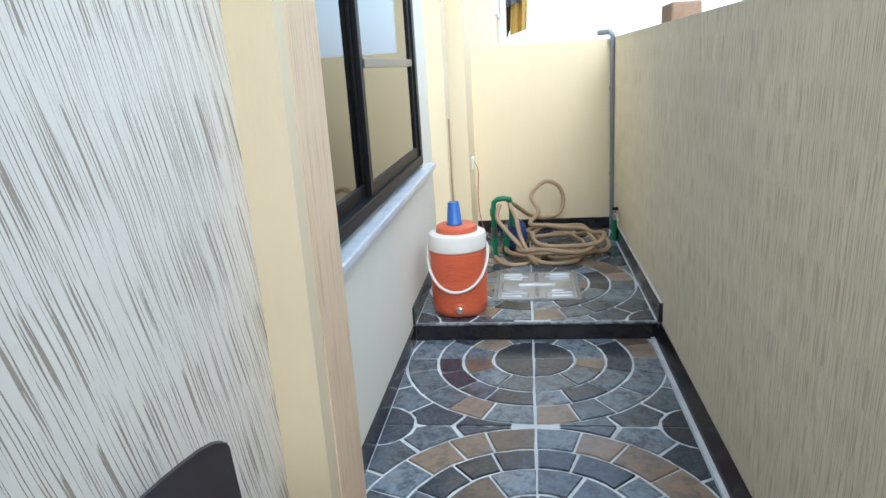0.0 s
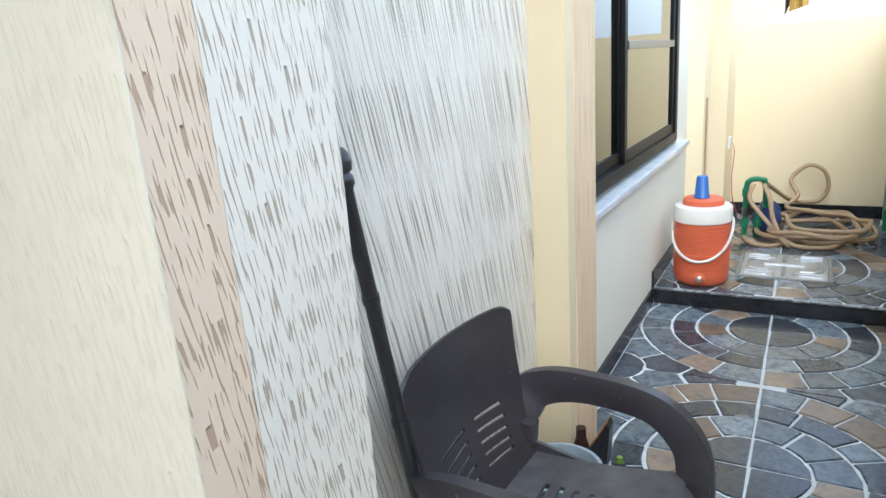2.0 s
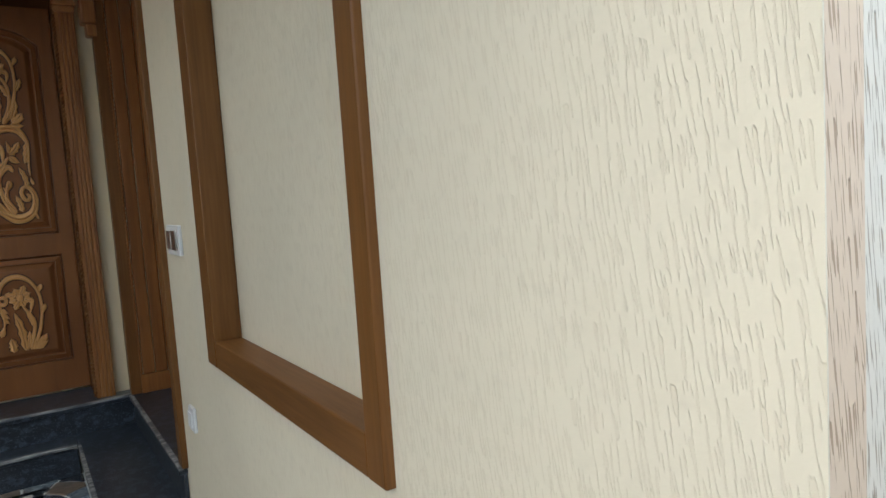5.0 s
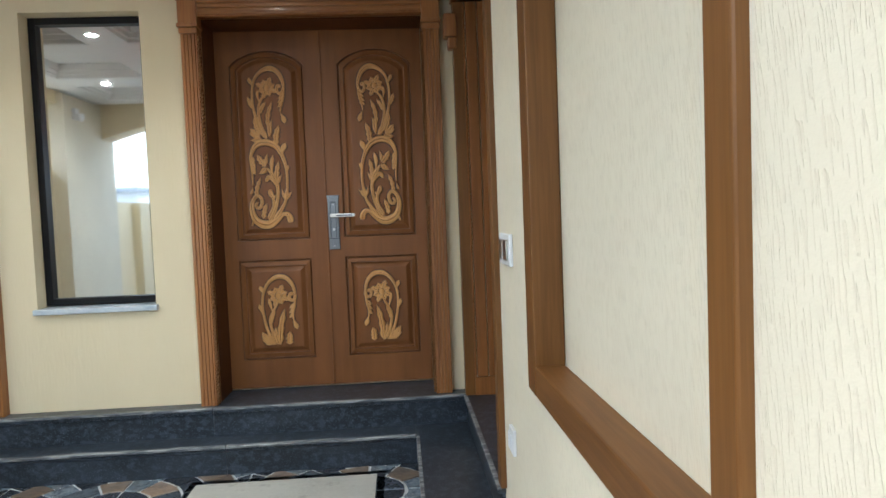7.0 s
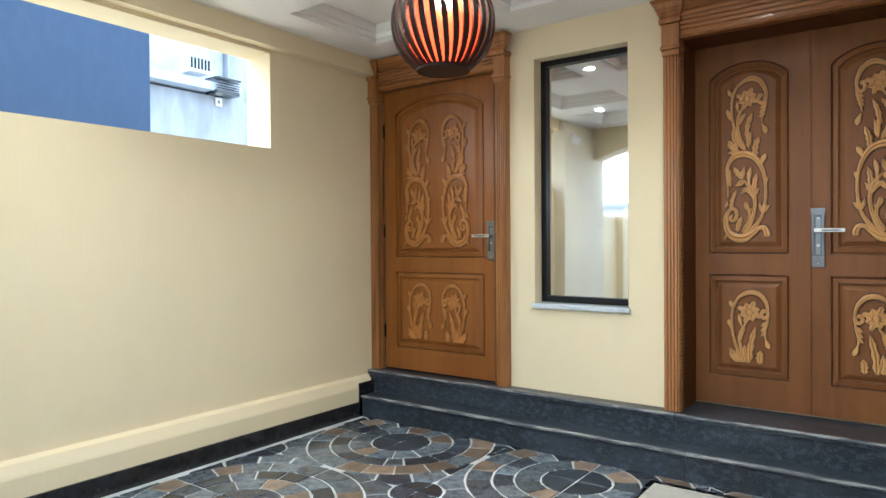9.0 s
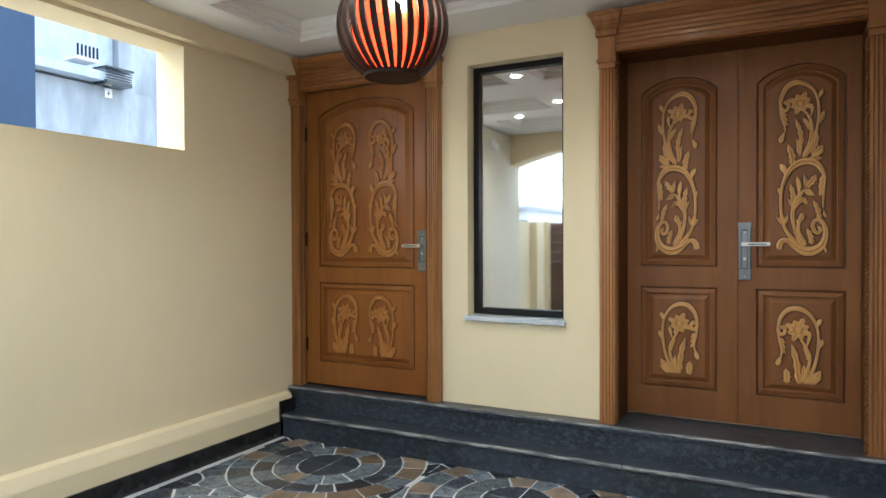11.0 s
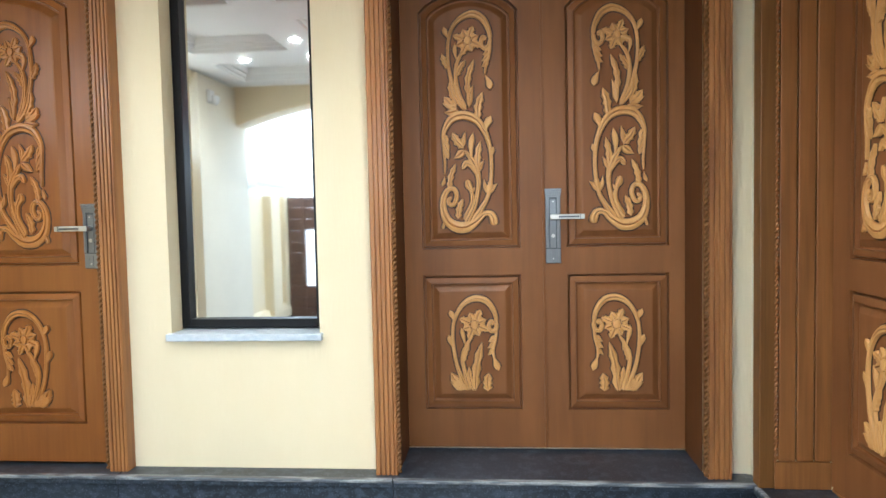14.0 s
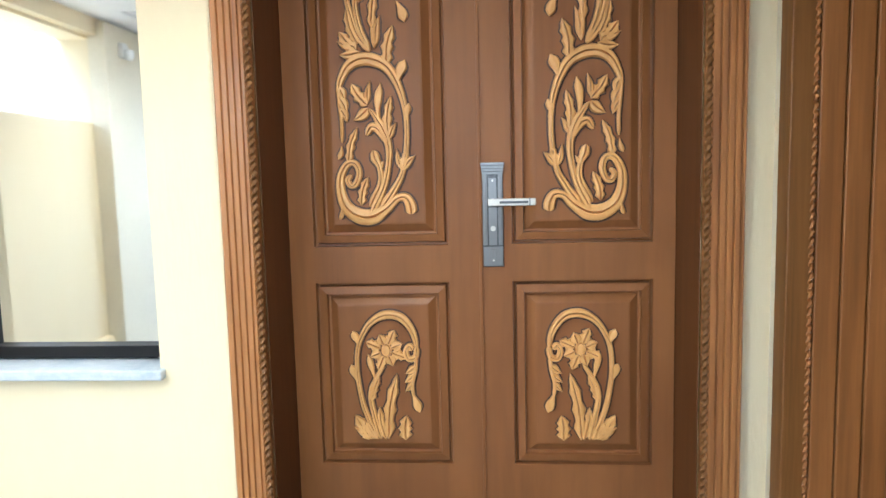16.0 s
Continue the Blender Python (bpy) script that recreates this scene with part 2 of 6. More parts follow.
# ---- mesh helpers ----
def part(name, bm, mat, parent=None, label=""):
    mesh = bpy.data.meshes.new(name)
    bmesh.ops.recalc_face_normals(bm, faces=bm.faces)
    bm.to_mesh(mesh)
    bm.free()
    mesh.materials.append(mat)
    ob = new(name, mesh)
    if parent:
        ob.parent = parent
    if label:
        ob["label"] = label
    return ob


def smooth(ob, angle=40):
    me = ob.data
    me.shade_smooth()
    me.set_sharp_from_angle(angle=radians(angle))
    return ob


def empty(name, m=None, parent=None):
    ob = new(name)
    ob.empty_display_size = 0.1
    if m:
        ob.matrix_world = m
    if parent:
        ob.parent = parent
    return ob


def box(bm, x0, x1, y0, y1, z0, z1, bevel=0.0):
    vs = [bm.verts.new((x, y, z)) for x in (x0, x1) for y in (y0, y1) for z in (z0, z1)]
    fs = [bm.faces.new([vs[i] for i in f]) for f in ((0, 1, 3, 2), (4, 6, 7, 5), (0, 4, 5, 1), (2, 3, 7, 6), (0, 2, 6, 4), (1, 5, 7, 3))]
    if bevel:
        es = list({e for f in fs for e in f.edges})
        bmesh.ops.bevel(bm, geom=es, offset=bevel, segments=2, affect="EDGES", profile=0.5)
    return bm


def boxes(*specs, bevel=0.0):
    bm = bmesh.new()
    for s in specs:
        box(bm, *s, bevel=bevel)
    return bm


def extrude_profile(bm, pts, axis, a, b, cap=True):
    """A closed profile of 2D points swept straight along an axis. x: (y, z); y: (x, z); z: (x, y)."""
    def at(p, s):
        return {"x": (s, p[0], p[1]), "y": (p[0], s, p[1]), "z": (p[0], p[1], s)}[axis]
    va = [bm.verts.new(at(p, a)) for p in pts]
    vb = [bm.verts.new(at(p, b)) for p in pts]
    n = len(pts)
    for i in range(n):
        bm.faces.new((va[i], va[(i + 1) % n], vb[(i + 1) % n], vb[i]))
    if cap:
        bm.faces.new(va[::-1])
        bm.faces.new(vb)
    return bm


def tube(bm, pts, radius, sides=10, cap=True):
    """A round tube along points; radius a number or a list."""
    pts = [Vector(p) for p in pts]
    rings, prev = [], None
    for i, p in enumerate(pts):
        d = (pts[min(i + 1, len(pts) - 1)] - pts[max(i - 1, 0)]).normalized()
        if prev is None:
            prev = d.orthogonal().normalized()
        side = (prev - d * prev.dot(d)).normalized()
        prev = side
        up = d.cross(side)
        r = radius[i] if isinstance(radius, (list, tuple)) else radius
        rings.append([bm.verts.new(p + (side * math.cos(a) + up * math.sin(a)) * r) for a in (2 * math.pi * k / sides for k in range(sides))])
    for a, b in zip(rings, rings[1:]):
        for k in range(sides):
            bm.faces.new((a[k], a[(k + 1) % sides], b[(k + 1) % sides], b[k]))
    if cap:
        bm.faces.new(rings[0][::-1])
        bm.faces.new(rings[-1])
    return bm


def lathe(bm, prof, sides=32, centre=(0, 0, 0)):
    """A profile of (radius, z) turned about the upright axis."""
    cx, cy, cz = centre
    rings = []
    for r, z in prof:
        rings.append([bm.verts.new((cx + r * math.cos(a), cy + r * math.sin(a), cz + z)) for a in (2 * math.pi * k / sides for k in range(sides))])
    for a, b in zip(rings, rings[1:]):
        for k in range(sides):
            bm.faces.new((a[k], a[(k + 1) % sides], b[(k + 1) % sides], b[k]))
    if prof[0][0] > 1e-5:
        bm.faces.new(rings[0][::-1])
    if prof[-1][0] > 1e-5:
        bm.faces.new(rings[-1])
    bmesh.ops.remove_doubles(bm, verts=bm.verts, dist=1e-6)
    return bm


def spline(ctrl, n=8):
    """Catmull-Rom through control points."""
    ps = [Vector(c) for c in ctrl]
    ps = [2 * ps[0] - ps[1]] + ps + [2 * ps[-1] - ps[-2]]
    out = []
    for i in range(1, len(ps) - 2):
        a, b, c, d = ps[i - 1:i + 3]
        for k in range(n):
            t = k / n
            out.append(0.5 * (2 * b + (c - a) * t + (2 * a - 5 * b + 4 * c - d) * t * t + (3 * b - a - 3 * c + d) * t ** 3))
    out.append(ps[-2])
    return out


def structure(ob, label, category):
    return tagged(ob, label, category, kind="structure")


# ---- plan (metres) ----
W = -3.185          # face of the wall with the doors
YL = -2.15          # face of the boundary wall beside the porch
YN = 1.46           # face of the wall with the framed niche
CEIL = 2.62
LAND = 0.335        # landing
TREAD = 0.18
CORNER = 0.405      # outer face of the corner pier
XP = 0.2            # house wall along the passage
XR = 1.395          # boundary wall along the passage
YB = 6.45           # end wall of the passage
UP = 0.088          # raised end of the passage
T = 0.23
PF = 0.026          # grout level of the porch floor

# ---- walls ----
D1 = (-2.07, -1.055)     # doors: clear width
D2 = (0.12, 1.285)
WIN = (-0.80, -0.19, 0.86, 2.425)
structure(part("wall_doors", boxes(
    (W - T, W, YL - T, D1[0], 0, 3.2), (W - T, W, D1[0], D1[1], 2.39, 3.2), (W - T, W, D1[1], WIN[0], 0, 3.2),
    (W - T, W, WIN[0], WIN[1], 0, WIN[2]), (W - T, W, WIN[0], WIN[1], WIN[3], 3.2), (W - T, W, WIN[1], D2[0], 0, 3.2),
    (W - T, W, D2[0], D2[1], 2.375, 3.2), (W - T, W, D2[1], YN + T, 0, 3.2)), CREAM), "smooth cream plastered house wall with doors", "wall")
structure(part("wall_behind_doors", boxes((W - T - 0.25, W - T - 0.03, YL - T, YN + 3, 0, 3.2)), CREAM), "plain inner wall closing the doorways", "wall")
WX = (-2.205, -0.47, 1.875, 2.475)
structure(part("wall_boundary_porch", boxes(
    (W - T, WX[0], YL - T, YL, 0, 3.2), (WX[0], WX[1], YL - T, YL, 0, WX[2]), (WX[0], WX[1], YL - T, YL, WX[3], 3.2), (WX[1], 0.62, YL - T, YL, 0, 3.2),
    (0.62, 2.2, YL - T, YL, 0, 1.6)), CREAM), "cream boundary wall with a wide high opening", "wall")
structure(part("pier_boundary", boxes((WX[1] + 0.003, 0.62, YL, YL + 0.13, 0, 2.60)), CREAM_FINE), "cream pier standing proud of the boundary wall", "pier")
D3 = (-3.06, -1.885)
NI = (-1.20, -0.245, 0.908, 2.25)
structure(part("wall_niche", boxes(
    (W, D3[0], YN, YN + T, 0, 3.2), (D3[0], D3[1], YN, YN + T, 2.40, 3.2), (D3[1], NI[0], YN, YN + T, 0, 3.2), (NI[0], NI[1], YN, YN + T, 0, NI[2]),
    (NI[0], NI[1], YN, YN + T, NI[3], 3.2), (NI[0], NI[1], YN + 0.061, YN + T, NI[2], NI[3]), (NI[1], 0.30, YN, YN + T, 0, 3.2)), CREAM_FINE),
    "cream raked plaster wall with a framed blind niche", "wall")
bm = extrude_profile(bmesh.new(), [(0.30, YN), (0.452, YN), (0.452, YN + 0.002), (0.30, YN + 0.002)], "z", 0, 3.2)
structure(part("wall_niche_corner", bm, CREAM_FINE), "cream plaster edge of the corner", "wall")
bm = extrude_profile(bmesh.new(), [(0.30, YN + 0.0025), (0.4515, YN + 0.0025), (0.438, YN + 0.085), (0.30, YN + 0.085)], "z", 0, 3.2)
structure(part("pier_corner_band", bm, PINK), "unpainted pinkish plaster band on the corner", "band")
bm = extrude_profile(bmesh.new(), [(0.0, YN + 0.086), (0.4375, YN + 0.086), (CORNER, 1.76), (0.0, 1.76)], "z", 0, 3.2)
structure(part("pier_corner", bm, RUSTIC_PALE), "pale raked plaster corner pier of the house", "pier")
structure(part("wall_passage_raked", boxes((XP - T, XP, 1.76, 2.89, 0, 3.2)), RUSTIC), "grey cream raked plaster house wall", "wall")
structure(part("pier_passage", boxes((XP - 0.05, 0.305, 2.89, 3.16, 0, 3.2)), CREAM_DEEP), "smooth cream pier beside the window", "pier")
structure(part("pier_passage_band", boxes((0.29, 0.308, 2.955, 3.159, 0, 3.2)), PINK_PALE), "pale pinkish plaster face of the pier", "band")
PW = (3.22, 5.24, 0.80, 2.3)
structure(part("wall_passage_window", boxes(
    (XP - T, XP, 3.16, PW[0], 0, 3.2), (XP - T, XP, PW[0], PW[1], 0, PW[2] - 0.03), (XP - T, XP, PW[0], PW[1], PW[3], 3.2), (XP - T, XP, PW[1], YB, 0, 3.2)), PALE),
    "cream house wall with a sliding window", "wall")
structure(part("pier_passage_far", boxes((XP, 0.30, 5.62, 5.86, 0, 3.2), (XP, 0.40, 5.95, YB, 0, 3.2)), CREAM), "cream piers at the end of the passage", "pier")
structure(part("wall_boundary_passage", boxes((XR, XR + T, 1.2, YB + T, 0, 1.44)), SAND), "sand coloured raked boundary wall", "wall")
structure(part("wall_end", boxes((XP - T, XR, YB, YB + T, 0, 1.43)), CREAM), "smooth cream wall ending the passage", "wall")
structure(part("wall_front_return", boxes((XR + T, 2.2, 1.2, 1.43, 0, 1.6)), CREAM), "low cream wall beside the gate", "wall")

# ---- floors ----
structure(part("ground", boxes((-60, 60, -60, 60, -0.30, -0.06)), PAVE), "plain pale ground around the house", "ground")
structure(part("floor_porch", boxes((W - T, 2.2, YL, YN + T, -0.06, PF)), GROUT), "porch floor of patterned stone tiles", "floor")
structure(part("floor_passage", boxes((XP, XR, YN + T, 4.605, -0.06, 0.002)), GROUT), "passage floor of patterned stone tiles", "floor")
structure(part("floor_passage_raised", boxes((XP, XR, 4.625, YB, -0.06, UP)), GROUT), "raised end of the tiled passage floor", "floor")

# ---- ceiling ----
structure(part("ceiling", boxes((W - T, 0.62, YL - T, YN + T, CEIL + 0.12, CEIL + 0.3)), GYPSUM), "white gypsum porch ceiling with coffers", "ceiling")

# ceiling: bands that hang lower between coffers, with stepped mouldings round each coffer
CX = [(-2.86, -2.06), (-1.74, -0.94), (-0.62, 0.12)]
CY = [(-1.84, -0.79 - 0.25), (-0.79, 0.30), (0.55, 1.28)]
bm = bmesh.new()
xs = [W] + [c for p in CX for c in p] + [0.34]
ys = [YL] + [c for p in CY for c in p] + [YN]
for i in range(len(xs) - 1):
    for j in range(len(ys) - 1):
        if not (i % 2 == 1 and j % 2 == 1):
            box(bm, xs[i], xs[i + 1], ys[j], ys[j + 1], CEIL, CEIL + 0.119)
structure(part("ceiling_bands", bm, GYPSUM), "white gypsum bands dividing the coffers", "ceiling")
bm = bmesh.new()
for cx in CX:
    for cy in CY:
        for step, (lo, hi) in enumerate(((0.002, 0.03), (0.03, 0.062), (0.062, 0.118))):
            w = (0.022, 0.04, 0.062)[step]
            z0, z1 = CEIL + lo, CEIL + hi
            box(bm, cx[0], cx[1], cy[0], cy[0] + w, z0, z1)
            box(bm, cx[0], cx[1], cy[1] - w, cy[1], z0, z1)
            box(bm, cx[0], cx[0] + w, cy[0] + w, cy[1] - w, z0, z1)
            box(bm, cx[1] - w, cx[1], cy[0] + w, cy[1] - w, z0, z1)
structure(part("ceiling_moulding", bm, GYPSUM), "white stepped moulding round the coffers", "moulding")
structure(part("beam_boundary", boxes((W, 0.34, YL, YL + 0.07, 2.50, CEIL)), CREAM), "cream band below the ceiling", "beam")

# arched beam over the open front
bm = bmesh.new()
n = 24
low = [(YL + (YN - YL) * k / n, 2.18 + 0.34 * math.sin(math.pi * k / n) ** 0.75) for k in range(n + 1)]
extrude_profile(bm, low + [(YN, 3.2), (YL, 3.2)], "x", 0.34, 0.62)
structure(part("beam_arch", bm, CREAM), "cream arched beam over the porch front", "beam")

# ---- steps ----
TF, LF = -2.925, -3.075      # front edges of tread and landing
def slab_edge(x, z, th):
    """Profile of a slab with a double rounded nose at x."""
    return [(x - 0.2, z - th), (x - 0.012, z - th), (x - 0.004, z - th + 0.006), (x - 0.004, z - th * 0.6), (x - 0.010, z - th * 0.5), (x - 0.004, z - th * 0.4), (x, z - 0.012), (x - 0.006, z - 0.002), (x - 0.02, z), (x - 0.2, z)]


steps = tagged(empty("porch_steps"), "two black granite steps along the doors with worn pale edges", "steps")
def slab_spans(*cuts):
    """Slabs between the cuts, with a hair joint between neighbours."""
    return [(a + 0.001, b - 0.001) for a, b in zip(cuts, cuts[1:])]


for a, b in slab_spans(-2.07, -0.95, 0.2, 1.165):
    part("lower_riser", boxes((W, TF - 0.015, a, b, -0.02, TREAD - 0.03)), GRANITE, steps)
    part("lower_tread", extrude_profile(bmesh.new(), slab_edge(TF, TREAD, 0.032)[:-1] + [(LF - 0.02, TREAD), (LF - 0.02, TREAD - 0.032)], "y", a, b), GRANITE, steps)
    part("lower_nosing", boxes((TF - 0.028, TF + 0.003, a, b, TREAD - 0.014, TREAD + 0.002), bevel=0.004), GRANITE_EDGE, steps, "worn pale granite edge")
for a, b in slab_spans(-2.14, -1.0, 0.105, 1.45):
    part("upper_riser", boxes((W, LF - 0.015, a, b, TREAD, LAND - 0.03)), GRANITE, steps)
    part("landing", boxes((W - 0.25, LF, a, b, LAND - 0.03, LAND), bevel=0.004), GRANITE, steps)
    part("upper_nosing", boxes((LF - 0.025, LF + 0.003, a, b, LAND - 0.012, LAND + 0.002), bevel=0.004), GRANITE_EDGE, steps, "worn pale granite edge")
part("joint_bed", boxes((W + 0.01, LF - 0.03, -2.06, 1.16, 0.0, LAND - 0.034), (LF - 0.03, TF - 0.02, -2.06, 1.16, 0.0, TREAD - 0.034)), GRANITE_EDGE, steps)
side = tagged(empty("side_steps"), "black granite side step and door sill", "steps")
part("side_riser", boxes((TF, -1.80, 1.18, YN, -0.02, TREAD - 0.03)), GRANITE, side)
part("side_tread", boxes((LF - 0.05, -1.80, 1.165, YN - 0.002, TREAD - 0.03, TREAD - 0.001), bevel=0.004), GRANITE, side)
part("side_nosing", boxes((TF + 0.003, -1.80, 1.162, 1.18, TREAD - 0.012, TREAD + 0.001), bevel=0.003), GRANITE_EDGE, side)
part("side_upper_riser", boxes((LF + 0.02, -1.86, 1.445, YN - 0.002, TREAD, LAND - 0.03)), GRANITE, side)
part("door_sill", boxes((W, -1.86, 1.43, YN + T, LAND - 0.03, LAND - 0.001), bevel=0.004), GRANITE, side)
part("sill_edge", boxes((LF + 0.01, -1.855, 1.427, 1.447, LAND - 0.012, LAND + 0.001), bevel=0.003), GRANITE_EDGE, side)

# plinth and skirting along the boundary wall
bm = extrude_profile(bmesh.new(), [(YL, 0), (YL + 0.06, 0), (YL + 0.06, 0.225), (YL + 0.056, 0.238), (YL + 0.034, 0.288), (YL, 0.302)], "x", LF, 2.2)
structure(part("plinth", bm, CREAM), "projecting cream plinth along the boundary wall", "plinth")
structure(part("skirting_porch", boxes((TF - 0.02, 2.2, YL + 0.06, YL + 0.072, 0, 0.13), (LF, TF, YL + 0.06, YL + 0.072, 0, 0.265)), BLACKTILE), "black marble skirting", "skirting")

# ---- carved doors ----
OUTLINE_SIZE = {"extra": 0.0, "height": 1.0}      # widens and lowers a carving into its dark outline


def ribbon(bm, ctrl, widths, h, w0, smoothness=6, vein=True):
    """A raised carved band in the door's plane (y, z), standing h proud of x = w0; vein: a groove along its middle."""
    pts = spline([(a, b, 0) for a, b in ctrl], smoothness)
    h = h * OUTLINE_SIZE["height"]
    ws = [OUTLINE_SIZE["extra"] + max(0.0012, np.interp(i / (len(pts) - 1), np.linspace(0, 1, len(widths)), widths)) for i in range(len(pts))]
    for i, k in ((0, 0.3), (1, 0.8), (-1, 0.3), (-2, 0.8)):
        ws[i] *= k
    sect = ((-1, -0.001), (-0.96, h * 0.55), (-0.72, h * 0.92), (-0.16, h), (0, h * (0.15 if vein else 1.02)), (0.16, h), (0.72, h * 0.92), (0.96, h * 0.55), (1, -0.001))
    rows = []
    for i, p in enumerate(pts):
        d = (pts[min(i + 1, len(pts) - 1)] - pts[max(i - 1, 0)])
        d = d.normalized() if d.length > 1e-9 else Vector((0, 1, 0))
        s = Vector((-d.y, d.x, 0)) * ws[i] / 2
        rows.append([bm.verts.new((w0 + z, (p + s * k).x, (p + s * k).y)) for k, z in sect])
    for a, b in zip(rows, rows[1:]):
        for k in range(len(sect) - 1):
            bm.faces.new((a[k], a[k + 1], b[k + 1], b[k]))
    bm.faces.new(rows[0])
    bm.faces.new(rows[-1][::-1])


LEAF = {"leaf": (0.35, 0.85, 1.0, 0.8, 0.45, 0.1), "bud": (0.3, 0.4, 0.6, 0.9, 1.0, 0.85, 0.3), "lobed": (0.3, 0.55, 0.95, 0.6, 0.7, 1.0, 0.62, 0.66, 0.85, 0.5, 0.4, 0.1)}


def leaf_shape(bm, tip, base, width, h, w0, bow=0.0, kind="leaf"):
    """A carved leaf from base to tip: plain, with lobed edges, or swelling to a bud."""
    a, b = Vector(base), Vector(tip)
    d = b - a
    s = Vector((-d.y, d.x)) * bow
    ribbon(bm, [tuple(a), tuple(a + d * 0.5 + s), tuple(b)], [width * 1.32 * k for k in LEAF[kind]], h, w0, 9 if kind == "lobed" else 5, kind != "bud")


def flower(bm, c, r, w0, h):
    """Eight pointed petals round a raised oval heart."""
    for k in range(8):
        a = 2 * math.pi * (k + 0.5) / 8
        d = Vector((math.cos(a), math.sin(a)))
        q = r * (1.12 if k % 2 else 0.9)
        leaf_shape(bm, (c[0] + d.x * q, c[1] + d.y * q), (c[0] + d.x * r * 0.3, c[1] + d.y * r * 0.3), r * 0.5, h * 0.9, w0, 0.0, "lobed" if k % 2 else "leaf")
    k = OUTLINE_SIZE["height"]
    rings = [[bm.verts.new((w0 + hh * k, c[0] + rr * 0.8 * math.cos(t), c[1] + rr * 1.15 * math.sin(t))) for t in (2 * math.pi * q / 14 for q in range(14))]
             for rr, hh in ((r * 0.34, 0), (r * 0.33, h * 0.5), (r * 0.27, h * 0.5), (r * 0.25, h * 1.15), (r * 0.12, h * 1.35))]
    for p, q in zip(rings, rings[1:]):
        for i in range(14):
            bm.faces.new((p[i], p[(i + 1) % 14], q[(i + 1) % 14], q[i]))
    bm.faces.new(rings[-1])


def carving_tall(flip, u, v, w0, s=1.0):
    """Tall scroll in centimetres: basin and curl below, two arches, a flower in the upper one. Origin at its foot."""
    bm = bmesh.new()
    f = -1 if flip else 1
    P = lambda a, b: (u + f * a * s / 100, v + b * s / 100)
    Q = lambda *c: [P(*p) for p in c]
    S = lambda *w: [x * 1.25 * s / 100 for x in w]
    h = 0.013
    ribbon(bm, Q((9.9, 2.3), (9.7, 4.9), (8.3, 7.2), (5.7, 7), (2.6, 4.2), (-1.5, 1.9), (-5.6, 1.9), (-9.4, 4.4), (-11.2, 9), (-11.1, 14), (-9, 17.6), (-6.6, 17.7), (-5.5, 14.9), (-6.6, 11.7), (-8.2, 11.2), (-9, 13), (-7.7, 14.5)), S(2.8, 2.8, 2.3, 1.8, 2.6, 3.9, 3.9, 3.2, 2.4, 2, 1.8, 1.6, 1.6, 1.6, 1.5, 1.4, 1.2), h, w0)
    ribbon(bm, Q((-11.7, 1.1), (-11.4, 2.3), (-10.8, 4.6)), S(0.9, 1.1, 0.7), h, w0)
    ribbon(bm, Q((1.1, 4.2), (4.8, 9.5), (7.5, 14.5), (8.9, 21.7), (9.2, 28.8), (8.6, 34.9), (6.7, 41), (3.8, 45.6), (-0.2, 47.9), (-4.3, 48.1), (-7.9, 46.1), (-10.2, 42), (-11.1, 37.9)), S(2.6, 1.8, 1.4, 1.3, 1.3, 1.5, 2, 2.6, 3.1, 3.1, 2.5, 1.7, 1), h, w0)
    ribbon(bm, Q((-2, 3), (1.8, 10.5), (3.5, 17.6), (3.6, 22.7), (2.2, 27.6), (0.3, 30.8), (-1.7, 33.7)), S(2.2, 1.6, 1.5, 1.8, 2.6, 1.6, 1), h, w0)
    ribbon(bm, Q((3.3, 23.2), (1, 27.3), (-1.3, 28.4), (-2.9, 25.9)), S(1.2, 2.2, 2.1, 1.3), h, w0)
    ribbon(bm, Q((-0.9, 21.5), (-0.5, 19.1), (0.7, 16.4), (0.9, 11.5), (-2.5, 4.8)), S(1.8, 2.5, 1.3, 1.7, 2.2), h, w0)
    ribbon(bm, Q((-1, 50.4), (-4.6, 55.2), (-6.5, 61.3), (-7.8, 67.4), (-8.2, 73.6), (-7.7, 79.7), (-5.8, 84.7), (-2.1, 88.2), (2.5, 89.5), (6.5, 87.3), (8.9, 82.7), (9.6, 78.8)), S(2.2, 1.7, 1.4, 1.2, 1.1, 1.1, 1.3, 1.8, 2.5, 2.3, 1.7, 1.4), h, w0)
    ribbon(bm, Q((9.6, 79.5), (8.9, 76.4), (7, 75.3), (5.7, 77.1), (6.4, 79.9), (7.7, 78.8)), S(1.4, 1.5, 1.5, 1.5, 1.5, 1.8), h, w0)
    ribbon(bm, Q((-1.2, 51), (-3.6, 56.3), (-4.9, 62.4), (-4.7, 68.5), (-3.1, 72.5), (-1.3, 74.6)), S(1.8, 1.5, 1.4, 1.3, 1.2, 0.9), h, w0)
    ribbon(bm, Q((9.7, 76.6), (8.8, 72), (7.6, 68), (7.1, 64.6)), S(1, 1, 0.9, 0.8), h, w0)
    ribbon(bm, Q((-11.1, 39.5), (-10.6, 33.9), (-10.2, 28.8), (-10.3, 23.9)), S(0.8, 0.9, 0.9, 0.8), h, w0)
    ribbon(bm, Q((0.4, 51.2), (0, 56.3), (0.3, 59.8)), S(1.2, 1.2, 1), h, w0)
